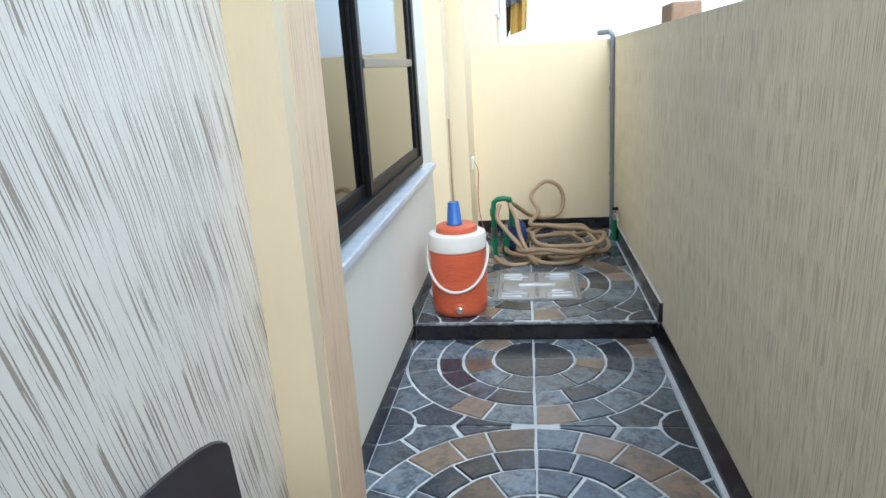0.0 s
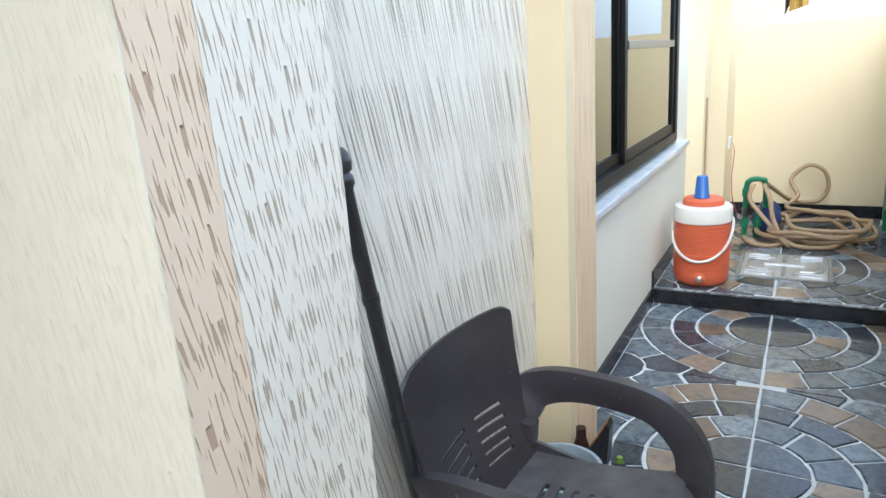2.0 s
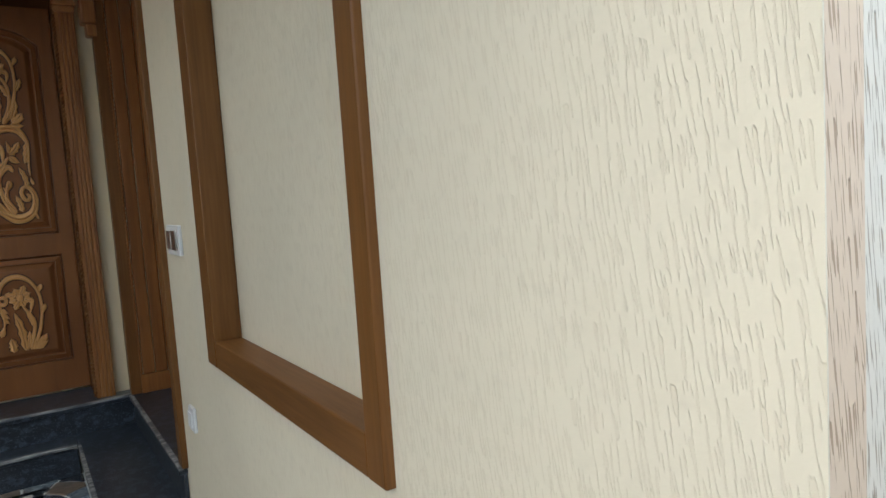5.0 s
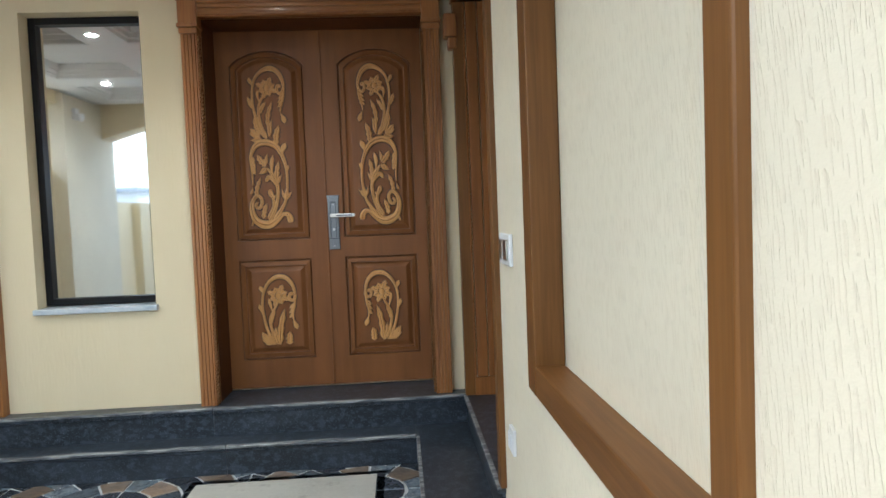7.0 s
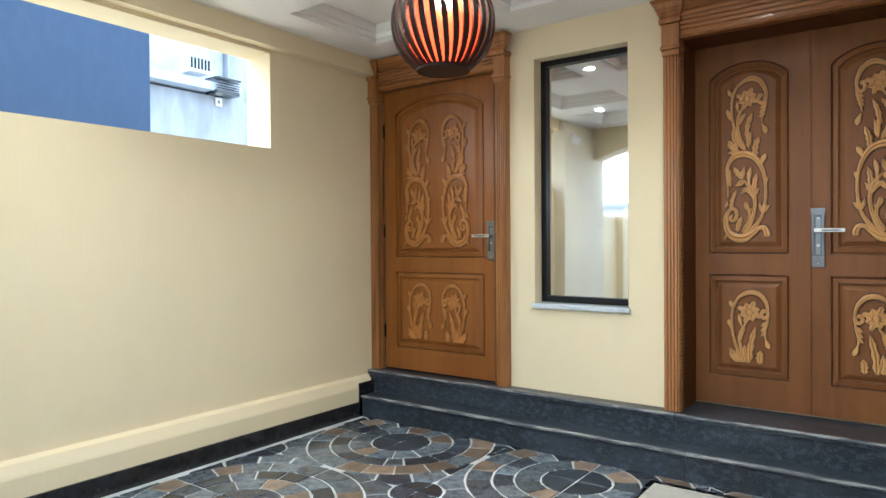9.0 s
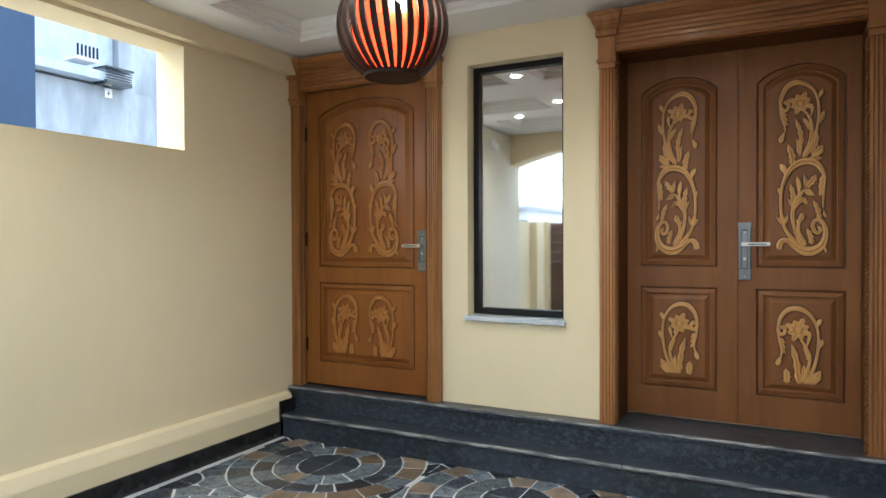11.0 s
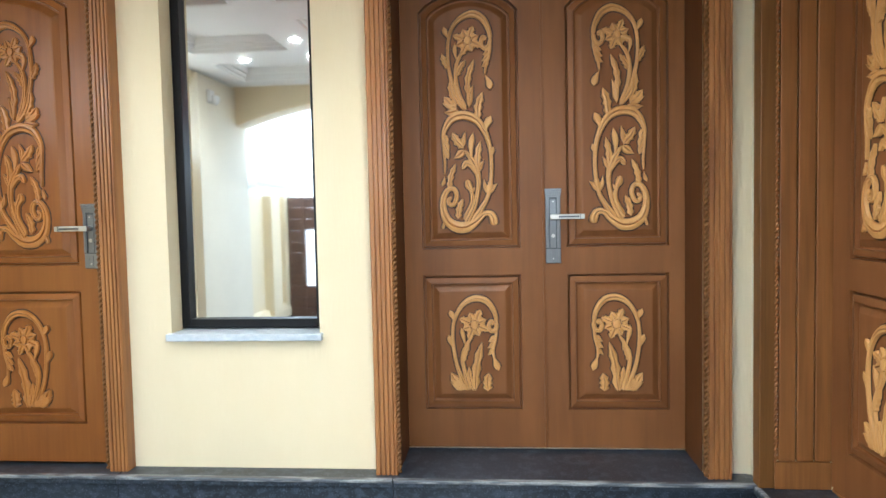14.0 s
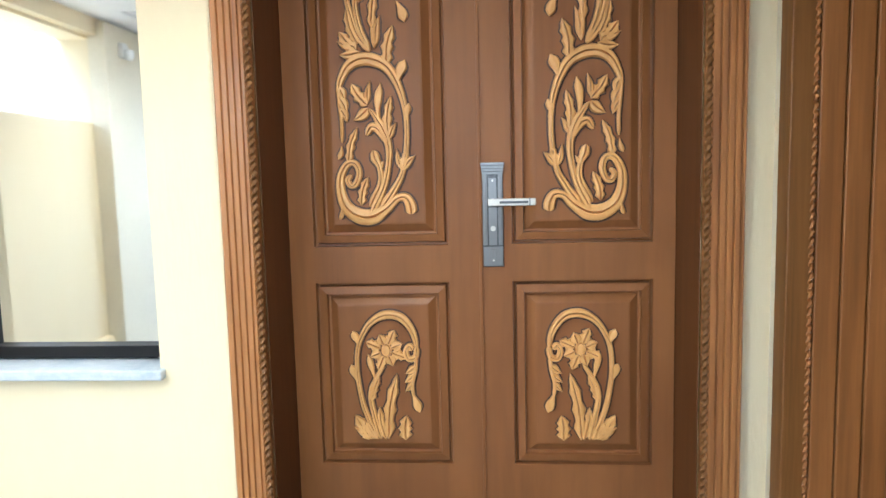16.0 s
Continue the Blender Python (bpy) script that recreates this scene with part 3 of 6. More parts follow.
    for base, tip, w in (((-10.8, 40.5), (-9.1, 35.9), 2.2), ((-10.7, 37.4), (-8.6, 32.7), 2.4), ((-10.6, 34.1), (-8.5, 30), 2.2), ((3.9, 24.7), (6.2, 29.6), 1.6), ((-2.2, 35.3), (-1.3, 41.8), 1.6), ((-2.1, 33.9), (-6.5, 30.4), 2.7), ((7.6, 15.4), (6, 21.9), 1.4), ((7.8, 15.4), (11.6, 19.8), 1.9), ((0.7, 51.7), (2.2, 60.7), 2), ((-4.2, 50.2), (-10.2, 49.5), 2.6), ((-5.2, 51.7), (-10.8, 53.4), 2.2), ((9.8, 75.1), (6.2, 72.5), 2.1), ((9.3, 72.7), (5.8, 70.1), 2.1), ((8.6, 70.3), (5.7, 67.7), 1.9), ((1, 16.1), (2.2, 18.4), 1.1)):
        leaf_shape(bm, P(*tip), P(*base), w * s / 100, h * 0.95, w0, 0.06 * f, "leaf")
    for base, tip, w in (((3.7, 25.2), (4.8, 37.4), 2.6), ((-2.3, 34.7), (-6.9, 41.2), 3.2), ((-8.6, 17.9), (-5.6, 28.4), 2.3), ((-5.1, 5.2), (-2.9, 13.7), 2.6), ((7.6, 15.6), (9.4, 21.3), 2.2), ((3.8, 46.3), (5.9, 57.5), 3.2), ((-0.4, 56.8), (2.6, 70.9), 2.4), ((-5, 51), (-10, 56.1), 3.4), ((-4.7, 52.7), (-7.6, 62.6), 2.6), ((-4.4, 64.4), (-0.9, 70.7), 2.2), ((-7.9, 67.4), (-10.6, 73.8), 2.3)):
        leaf_shape(bm, P(*tip), P(*base), w * s / 100, h * 0.95, w0, 0.06 * f, "lobed")
    for base, tip, w in (((-10.4, 23.1), (-11.6, 19), 1.3), ((1.1, 29.6), (1.8, 41), 1.9), ((9, 29.8), (10.2, 34.9), 1.8), ((6.9, 41), (9.3, 47.5), 2.5), ((-4.5, 71), (-5.1, 77.6), 1.4), ((-7.9, 80.1), (-9.6, 84.5), 1.8), ((7.3, 64.2), (9.4, 58.3), 2.3)):
        leaf_shape(bm, P(*tip), P(*base), w * s / 100, h * 0.95, w0, 0.06 * f, "bud")
    flower(bm, P(0.1, 78.6), 0.056 * s, w0, h)
    return bm


def carving_short(flip, u, v, w0, s=1.0):
    """Low spray in centimetres: one arch over a flower, with leaves at its foot."""
    bm = bmesh.new()
    f = -1 if flip else 1
    P = lambda a, b: (u + f * a * s / 100, v + b * s / 100)
    Q = lambda *c: [P(*p) for p in c]
    S = lambda *w: [x * 1.25 * s / 100 for x in w]
    h = 0.012
    ribbon(bm, Q((-2.6, -1), (-5, 4.5), (-7, 10.5), (-8.3, 19.5), (-7.8, 28), (-4.6, 34.6), (0.2, 37.8), (5.4, 37.2), (9, 33), (10.4, 27.5)), S(1.6, 1.4, 1.3, 1.2, 1.2, 1.5, 2.2, 2.2, 1.7, 1.3), h, w0)
    ribbon(bm, Q((10.4, 28), (9.8, 24.8), (7.8, 24.2), (6.9, 26.4), (8, 28.2), (9, 27)), S(1.5, 1.6, 1.6, 1.5, 1.5, 1.8), h, w0)
    ribbon(bm, Q((10.2, 25), (9.6, 20.5), (8.6, 16), (9, 12)), S(1.0, 1.1, 1.0, 0.8), h, w0)
    ribbon(bm, Q((-1.6, -1), (-3.6, 7), (-4.4, 13), (-2.6, 18), (0.2, 22.5)), S(1.6, 1.4, 1.4, 1.3, 1.0), h, w0)
    for base, tip, w in (((9.8, 22), (6.6, 19.6), 2.0), ((9.4, 19.5), (6.3, 16.8), 1.9), ((8.8, 16.8), (6.4, 14), 1.7), ((-3.8, 0), (-9.8, 2.6), 2.6), ((-4.4, 12), (-2.2, 19), 1.6), ((-2.6, -1), (-5.6, 3.2), 2.2)):
        leaf_shape(bm, P(*tip), P(*base), w * s / 100, h * 0.95, w0, 0.06 * f, "leaf")
    for base, tip, w in (((0.8, -1.2), (4, 19.5), 3.3), ((-4.2, -1), (-9.4, 6.4), 3.4), ((-5.4, -1.3), (-6.4, 4.6), 3.6), ((6.1, -1.3), (6.6, 6.2), 3.6), ((-4.2, 11), (-1.4, 18.8), 2.2), ((0, -1.2), (-1.8, 9), 2.2)):
        leaf_shape(bm, P(*tip), P(*base), w * s / 100, h * 0.95, w0, 0.04 * f, "lobed")
    for base, tip, w in (((8.8, 13), (10.8, 7.4), 2.2), ((-7.6, 28.6), (-9.4, 33), 1.9), ((-8.3, 17), (-10.2, 22.4), 2.0), ((-3, 18), (-4.8, 25.6), 1.5)):
        leaf_shape(bm, P(*tip), P(*base), w * s / 100, h * 0.95, w0, 0.0, "bud")
    flower(bm, P(0.9, 27), 0.06 * s, w0, h)
    return bm


def panel_loop(u0, u1, v0, v1, rise, off):
    u0, u1, v0, v1 = u0 + off, u1 - off, v0 + off, v1 - off
    pts = [(u0, v0), (u1, v0)]
    if rise:
        k = 14
        rise = rise * (u1 - u0) / (u1 - u0 + 2 * off)
        for i in range(k + 1):
            t = i / k
            s = 2 * t - 1
            flat = max(0.0, (abs(s) - 0.86) / 0.14)
            pts.append((u1 + (u0 - u1) * t, v1 - rise + rise * (1 - s * s) ** 0.8 * (1 - 0.0 * flat)))
    else:
        pts += [(u1, v1), (u0, v1)]
    return pts


def raised_panel(u0, u1, v0, v1, rise):
    bm = bmesh.new()
    rows = []
    for off, w in ((0.0, 0.0), (0.002, -0.020), (0.008, -0.021), (0.012, -0.004), (0.034, 0.002), (0.0365, -0.012), (0.043, -0.013), (0.066, 0.002), (0.072, 0.003)):
        rows.append([bm.verts.new((w, a, b)) for a, b in panel_loop(u0, u1, v0, v1, rise, off)])
    n = len(rows[0])
    for a, b in zip(rows, rows[1:]):
        for k in range(n):
            bm.faces.new((a[k], a[(k + 1) % n], b[(k + 1) % n], b[k]))
    bm.faces.new(rows[-1])
    return bm


def door_leaf(parent, u0, u1, v0, v1, upper, lower, tall, short, wood=None, carve=None):
    """Leaf facing +x with its face at x = 0: frame of stiles and rails, raised panels, carvings."""
    bm = bmesh.new()
    th = 0.045
    wood, carve = wood or WOOD, carve or CARVE
    (a0, a1, b0, b1, rise), (c0, c1, e0, e1) = upper, lower
    box(bm, -th, 0, u0, a0, v0, v1)
    box(bm, -th, 0, a1, u1, v0, v1)
    box(bm, -th, 0, a0, a1, v0, e0)
    box(bm, -th, 0, a0, a1, e1, b0)
    arc = panel_loop(a0, a1, b0, b1, rise, 0.0)[2:]
    extrude_profile(bm, arc + [(a0, v1), (a1, v1)], "x", -th, 0)
    body = part("leaf", bm, wood, parent)
    part("upper_panel", raised_panel(*upper), wood, body)
    part("lower_panel", raised_panel(*lower, 0), wood, body)
    for flip, u, v, s in tall:
        smooth(part("tall_carving", carving_tall(flip, u, v, 0.003, s), carve, body, "gold-brown scrolling flower carving"))
        OUTLINE_SIZE.update(extra=0.011, height=0.12)
        part("tall_outline", carving_tall(flip, u, v, 0.003, s), CARVE_EDGE, body, "dark outline of the carving")
        OUTLINE_SIZE.update(extra=0.0, height=1.0)
    for flip, u, v, s in short:
        smooth(part("short_carving", carving_short(flip, u, v, 0.003, s), carve, body, "gold-brown flower spray carving"))
        OUTLINE_SIZE.update(extra=0.011, height=0.12)
        part("short_outline", carving_short(flip, u, v, 0.003, s), CARVE_EDGE, body, "dark outline of the carving")
        OUTLINE_SIZE.update(extra=0.0, height=1.0)
    return body


def lock(parent, u, v0, v1, lever):
    """Long lock plate: dark back, pale stepped borders, ridged caps, a lever with a grooved grip, keyhole and screws."""
    w, top, foot = 0.031, v1 - 0.03, v0 + 0.065
    plate = part("lock_plate", boxes((0, 0.006, u - w, u + w, v0, v1), bevel=0.002), STEEL_DARK, parent, "patterned steel lock plate")
    for a in (-1, 1):
        c = u + a * (w - 0.008)
        part("plate_border", boxes((0.006, 0.012, c - 0.007, c + 0.007, foot, top), (0.012, 0.014, c - 0.003, c + 0.003, foot + 0.01, top - 0.01), bevel=0.0015), STEEL, plate)
    bm = bmesh.new()
    for k in range(4):
        box(bm, 0, 0.017 - 0.002 * k, u - w - 0.004 + 0.0012 * k, u + w + 0.004 - 0.0012 * k, v1 + 0.004 - 0.009 * (k + 1), v1 + 0.003 - 0.009 * k, bevel=0.0012)
    part("plate_cap", bm, STEEL, plate)
    part("plate_foot", boxes((0.006, 0.010, u - w + 0.001, u + w - 0.001, v0 + 0.002, foot - 0.004), (0.010, 0.012, u - 0.009, u + 0.009, v0 + 0.006, foot - 0.012), bevel=0.0015), STEEL, plate)
    part("inner_strip", boxes((0.006, 0.0085, u - 0.012, u + 0.012, foot, top - 0.012), bevel=0.001), STEEL, plate)
    v = v0 + (v1 - v0) * 0.63
    e = np.sign(lever)
    bm = tube(bmesh.new(), [(0.008, u, v), (0.05, u, v)], 0.011, 14)
    box(bm, 0.04, 0.056, min(u - 0.014 * e, u + lever), max(u - 0.014 * e, u + lever), v - 0.0105, v + 0.0105, bevel=0.003)
    grip = part("lever", bm, STEEL_PALE, plate, "satin nickel lever handle")
    part("lever_groove", boxes((0.0555, 0.0568, min(u + 0.02 * e, u + lever * 0.82), max(u + 0.02 * e, u + lever * 0.82), v - 0.0035, v + 0.0035)), STEEL_DARK, grip)
    part("lever_band", boxes((0.039, 0.0575, min(u + lever * 0.84, u + lever * 0.87), max(u + lever * 0.84, u + lever * 0.87), v - 0.0115, v + 0.0115)), STEEL, grip)
    part("keyhole", tube(bmesh.new(), [(0.008, u, v0 + 0.115), (0.013, u, v0 + 0.115)], 0.008, 12), STEEL_PALE, plate)
    for z in (v0 + 0.02, v1 - 0.05):
        part("screw", tube(bmesh.new(), [(0.008, u, z), (0.0135, u, z)], 0.0035, 8), STEEL_PALE, plate)


def rope(u, v0, v1, x, r=0.0105):
    """Twisted rope moulding."""
    bm = bmesh.new()
    n = int((v1 - v0) / 0.0035)
    rings = []
    for i in range(n + 1):
        z = v0 + (v1 - v0) * i / n
        ph = z / 0.021 * 2 * math.pi
        rings.append([bm.verts.new((x + r * (0.75 + 0.3 * math.cos(2 * (t - ph / 2))) * math.cos(t), u + r * (0.75 + 0.3 * math.cos(2 * (t - ph / 2))) * math.sin(t), z)) for t in (2 * math.pi * k / 8 for k in range(8))])
    for a, b in zip(rings, rings[1:]):
        for k in range(8):
            bm.faces.new((a[k], a[(k + 1) % 8], b[(k + 1) % 8], b[k]))
    return bm


def fluted(u0, u1, x0, x1):
    """Plan of a fluted board from u0 to u1, as (x, y)."""
    pts = [(x0, u0), (x1 - 0.006, u0), (x1, u0 + 0.005)]
    n = 4
    w = (u1 - u0 - 0.016) / n
    for k in range(n):
        a = u0 + 0.008 + k * w
        pts += [(x1, a), (x1, a + w * 0.55), (x1 - 0.007, a + w * 0.68), (x1 - 0.007, a + w * 0.85), (x1, a + w * 0.98)]
    return pts + [(x1, u1 - 0.004), (x1 - 0.006, u1), (x0, u1)]


def crown(bm, y0, y1, z0, z1, x0, x1, ends=(True, True)):
    """Cornice that steps outward towards its top."""
    prof = [(0.0, 0.0), (0.18, 0.06), (0.16, 0.16), (0.34, 0.24), (0.34, 0.34), (0.55, 0.45), (0.52, 0.52), (0.78, 0.74), (0.86, 0.78), (0.86, 0.86), (1.0, 0.9), (1.0, 1.0)]
    d = x1 - x0
    rows = []
    for k, z in prof:
        e0, e1 = (k * d * 0.8 if ends[0] else 0), (k * d * 0.8 if ends[1] else 0)
        zz = z0 + (z1 - z0) * z
        rows.append([bm.verts.new(p) for p in ((x0 - 0.02, y0 - e0, zz), (x0 + k * d, y0 - e0, zz), (x0 + k * d, y1 + e1, zz), (x0 - 0.02, y1 + e1, zz))])
    for a, b in zip(rows, rows[1:]):
        for k in range(4):
            bm.faces.new((a[k], a[(k + 1) % 4], b[(k + 1) % 4], b[k]))
    bm.faces.new(rows[0])
    bm.faces.new(rows[-1])
    return bm


def door_case(name, u0, u1, top, depth, crown_top, tw=0.088, left=True, right=True, crown_out=0.11):
    """Fluted casing with rope edge, bracket capitals, ridged lintel and lining. Wall face at x = 0, clear from u0 to u1."""
    c = empty(name)
    z0 = LAND
    for s, ok in ((0, left), (1, right)):
        if not ok:
            continue
        a, b = (u0 - tw, u0) if s == 0 else (u1, u1 + tw)
        t = part("casing", extrude_profile(bmesh.new(), fluted(a, b, -0.01, 0.06), "z", z0, top - 0.09), TRIM, c)
        part("rope_moulding", rope(u0 + 0.004 if s == 0 else u1 - 0.004, z0 + 0.01, top - 0.1, 0.053), FRAMEW, t)
        bm = bmesh.new()
        mid = top - 0.09
        for w, q0, q1 in ((0.072, 0.0, 0.03), (0.085, 0.03, 0.05), (0.075, 0.05, 0.17), (0.095, 0.17, 0.20)):
            box(bm, -0.01, w, a - (w - 0.066) * 0.5, b + (w - 0.066) * 0.5, mid + q0, mid + q1, bevel=0.004)
        crown(bm, a - 0.006, b + 0.006, mid + 0.20, crown_top, 0.075, crown_out + 0.02)
        part("bracket", bm, TRIM, c)
        part("plinth_block", boxes((-depth + 0.05, -0.012, (u0 - 0.012) if s == 0 else u1 + 0.0, u0 if s == 0 else u1 + 0.012, z0, z0 + 0.12)), WOOD, c)
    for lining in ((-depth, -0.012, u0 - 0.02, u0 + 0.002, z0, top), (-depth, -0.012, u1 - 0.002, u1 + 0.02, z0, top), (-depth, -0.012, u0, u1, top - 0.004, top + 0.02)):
        part("lining", boxes(lining), LINING, c, "dark brown inner lining")
    prof = [(-0.012, top), (0.05, top), (0.05, top + 0.02)]
    for k in range(5):
        z, w = top + 0.02 + k * 0.024, 0.052 + 0.004 * k
        prof += [(w - 0.003, z), (w, z + 0.003), (w, z + 0.016), (w - 0.003, z + 0.019), (w - 0.008, z + 0.0195), (w - 0.008, z + 0.0235)]
    part("lintel", extrude_profile(bmesh.new(), prof + [(-0.012, top + 0.14)], "y", u0 - 0.002, u1 + 0.002), TRIM_H, c)
    part("cornice", crown(bmesh.new(), u0, u1, top + 0.14, crown_top, 0.06, crown_out, (False, False)), TRIM_H, c)
    bm = tube(bmesh.new(), [(0.05, u0, top + 0.004), (0.05, u1, top + 0.004)], 0.008, 8)
    part("lintel_bead", bm, DARKWOOD, c)
    return c


# double door
case = tagged(door_case("double_door_case", D2[0], D2[1], 2.375, 0.24, 2.58), "fluted oak door casing with brackets and rope edges", "door frame")
case.matrix_world = pose(W, 0, 0)
door = tagged(empty("double_door", pose(-3.415, 0, 0)), "closed red-brown carved wooden double door on the landing", "door")
MID = 0.708
a = door_leaf(door, D2[0] + 0.004, MID - 0.002, LAND + 0.012, 2.372, (0.20, 0.612, 1.195, 2.262, 0.085), (0.20, 0.612, 0.51, 1.083), [(False, 0.405, 1.268, 1.0)], [(False, 0.405, 0.605, 1.0)])
b = door_leaf(door, MID + 0.002, D2[1] - 0.004, LAND + 0.012, 2.372, (0.803, 1.217, 1.195, 2.262, 0.085), (0.803, 1.217, 0.51, 1.083), [(True, 1.012, 1.268, 1.0)], [(True, 1.012, 0.605, 1.0)])
lock(b, 0.747, 1.128, 1.435, 0.125)
part("closing_bead", boxes((-0.01, 0.006, MID - 0.004, MID + 0.006, LAND + 0.012, 2.372), bevel=0.002), WOOD, b)

# single door beside the boundary wall
case = tagged(door_case("single_door_case", D1[0], D1[1], 2.39, 0.18, 2.60, left=True, tw=0.078), "fluted oak casing round the single door", "door frame")
case.matrix_world = pose(W, 0, 0)
SINGLE = (D1[0] + 0.004, D1[1] - 0.004, LAND + 0.012, 2.386)
def single_leaf(parent, du):
    body = door_leaf(parent, SINGLE[0] + du, SINGLE[1] + du, SINGLE[2], SINGLE[3], (-1.955 + du, -1.185 + du, 1.165, 2.31, 0.10), (-1.955 + du, -1.185 + du, 0.505, 1.06),
                     [(False, -1.738 + du, 1.245, 1.0), (True, -1.425 + du, 1.245, 1.0)], [(False, -1.738 + du, 0.59, 1.0), (True, -1.425 + du, 0.59, 1.0)], *((WOOD_WARM, CARVE_WARM) if not du else (WOOD, CARVE)))
    lock(body, -1.125 + du, 1.15, 1.41, -0.125)
    for z in (0.62, 1.36, 2.1) if not du else ():
        part("hinge", tube(bmesh.new(), [(0.004, D1[0] + du + 0.006, z - 0.05), (0.004, D1[0] + du + 0.006, z + 0.05)], 0.007, 10), ALU, body)
    return body


door = tagged(empty("single_door", pose(-3.195, 0, 0)), "closed brown carved wooden single door in the corner", "door")
single_leaf(door, 0.0)

# third door, recessed in the niche wall
door = tagged(empty("recessed_door", pose((D3[0] + D3[1]) / 2 + 0.0, 1.685, 0, 0, 0, -90)), "closed brown carved door in a planked recess", "door")
single_leaf(door, 1.4885)
part("threshold", boxes((-0.045, 0.004, -0.56, 0.60, LAND, LAND + 0.011)), DARKWOOD, door)
part("side_post", boxes((-0.045, 0.02, 0.44, 0.60, LAND, 2.40), bevel=0.004), WOOD, door)
case = tagged(empty("recessed_door_case"), "dark planked lining and oak edge of the recessed door", "door frame")
for x0, x1, n0 in ((D3[0] - 0.02, D3[0] + 0.012, 1), (D3[1] - 0.012, D3[1] + 0.02, 0)):
    for k in range(3):
        y0 = YN + 0.045 + k * 0.062
        part("plank", boxes((x0, x1, y0, y0 + 0.058, LAND + 0.10, 2.40), bevel=0.004), DARKWOOD, case)
    part("plank_skirting", boxes((x0 - (0.006 if not n0 else 0), x1 + (0.006 if n0 else 0), YN + 0.03, YN + 0.225, LAND, LAND + 0.098), bevel=0.003), DARKWOOD, case)
    e = part("edge_board", boxes((x0 - 0.03 * n0, x1 + 0.03 * (1 - n0), YN - 0.022, YN + 0.04, LAND, 2.40), bevel=0.004), FRAMEW, case)
    bm = rope(0, LAND + 0.02, 2.38, 0, 0.008)
    bmesh.ops.translate(bm, verts=bm.verts, vec=(x1 - 0.003 if n0 else x0 + 0.003, YN + 0.035, 0))
    part("rope_moulding", bm, DARKWOOD, e)
part("lintel", boxes((D3[0] - 0.05, D3[1] + 0.05, YN - 0.03, YN + 0.23, 2.40, 2.46), (D3[0] - 0.06, D3[1] + 0.06, YN - 0.06, YN - 0.001, 2.46, 2.58), bevel=0.006), TRIM_H, case)
part("bracket", boxes((D3[0] - 0.06, D3[0] + 0.03, YN - 0.07, YN - 0.001, 2.22, 2.34), (D3[0] - 0.05, D3[0] + 0.02, YN - 0.05, YN - 0.001, 2.16, 2.22), bevel=0.01), TRIM, case)

# ---- mirror-glass window between the doors ----
win = tagged(empty("mirror_window"), "tall black-framed window of mirror glass with a marble sill", "window", kind="structure")
gx = W - 0.12
y0, y1, z0, z1 = WIN
f = 0.036
part("window_frame", boxes((gx - 0.02, gx + 0.03, y0, y0 + f, z0 + 0.03, z1), (gx - 0.02, gx + 0.03, y1 - f, y1, z0 + 0.03, z1), (gx - 0.02, gx + 0.03, y0 + f, y1 - f, z0 + 0.03, z0 + 0.03 + f), (gx - 0.02, gx + 0.03, y0 + f, y1 - f, z1 - f, z1), bevel=0.003), ALU, win)
part("pane", boxes((gx - 0.006, gx, y0 + f, y1 - f, z0 + 0.03 + f, z1 - f)), GLASS, win, "clear mirror glass")
part("window_sill", boxes((gx - 0.02, W + 0.028, y0 - 0.014, y1 + 0.014, z0 - 0.005, z0 + 0.024), bevel=0.004), MARBLE, win, "pale marble sill")

# ---- niche frame, switches ----
fr = tagged(empty("niche_frame"), "brown wooden frame lining the blind wall niche", "frame")
x0, x1, z0, z1 = NI
m, back = 0.08, YN + 0.0605
part("jamb", boxes((x0 - m, x0 + 0.012, YN - 0.018, back, z0 - 0.068, z1 + m), bevel=0.004), FRAMEW, fr)
part("jamb", boxes((x1 - 0.012, x1 + 0.05, YN - 0.018, back, z0 - 0.068, z1 + m), bevel=0.004), FRAMEW, fr)
part("bottom_rail", boxes((x0 + 0.012, x1 - 0.012, YN - 0.017, back, z0 - 0.068, z0 + 0.008), bevel=0.004), FRAMEW_H, fr)
part("top_rail", boxes((x0 + 0.012, x1 - 0.012, YN - 0.017, back, z1 - 0.012, z1 + m), bevel=0.004), FRAMEW_H, fr)


def switch_plate(name, x, z, w, h, rockers, label):
    t = tagged(empty(name, pose(x, YN, z)), label, "switch")
    part("plate", boxes((-w / 2, w / 2, -0.012, 0, -h / 2, h / 2), bevel=0.003), WHITE, t)
    for k in range(rockers):
        u = (k + 0.5) / rockers * w * 0.8 - w * 0.4
        part("rocker", boxes((u - w * 0.8 / rockers * 0.42, u + w * 0.8 / rockers * 0.42, -0.018, -0.012, -h * 0.32, h * 0.32), bevel=0.002), STEEL_PALE if rockers > 1 else WHITE, t)


switch_plate("light_switch", -1.65, 1.185, 0.19, 0.10, 2, "grey plastic double rocker light switch on the wall")
switch_plate("low_socket", -1.64, 0.575, 0.07, 0.085, 1, "small white plastic plate low on the wall")

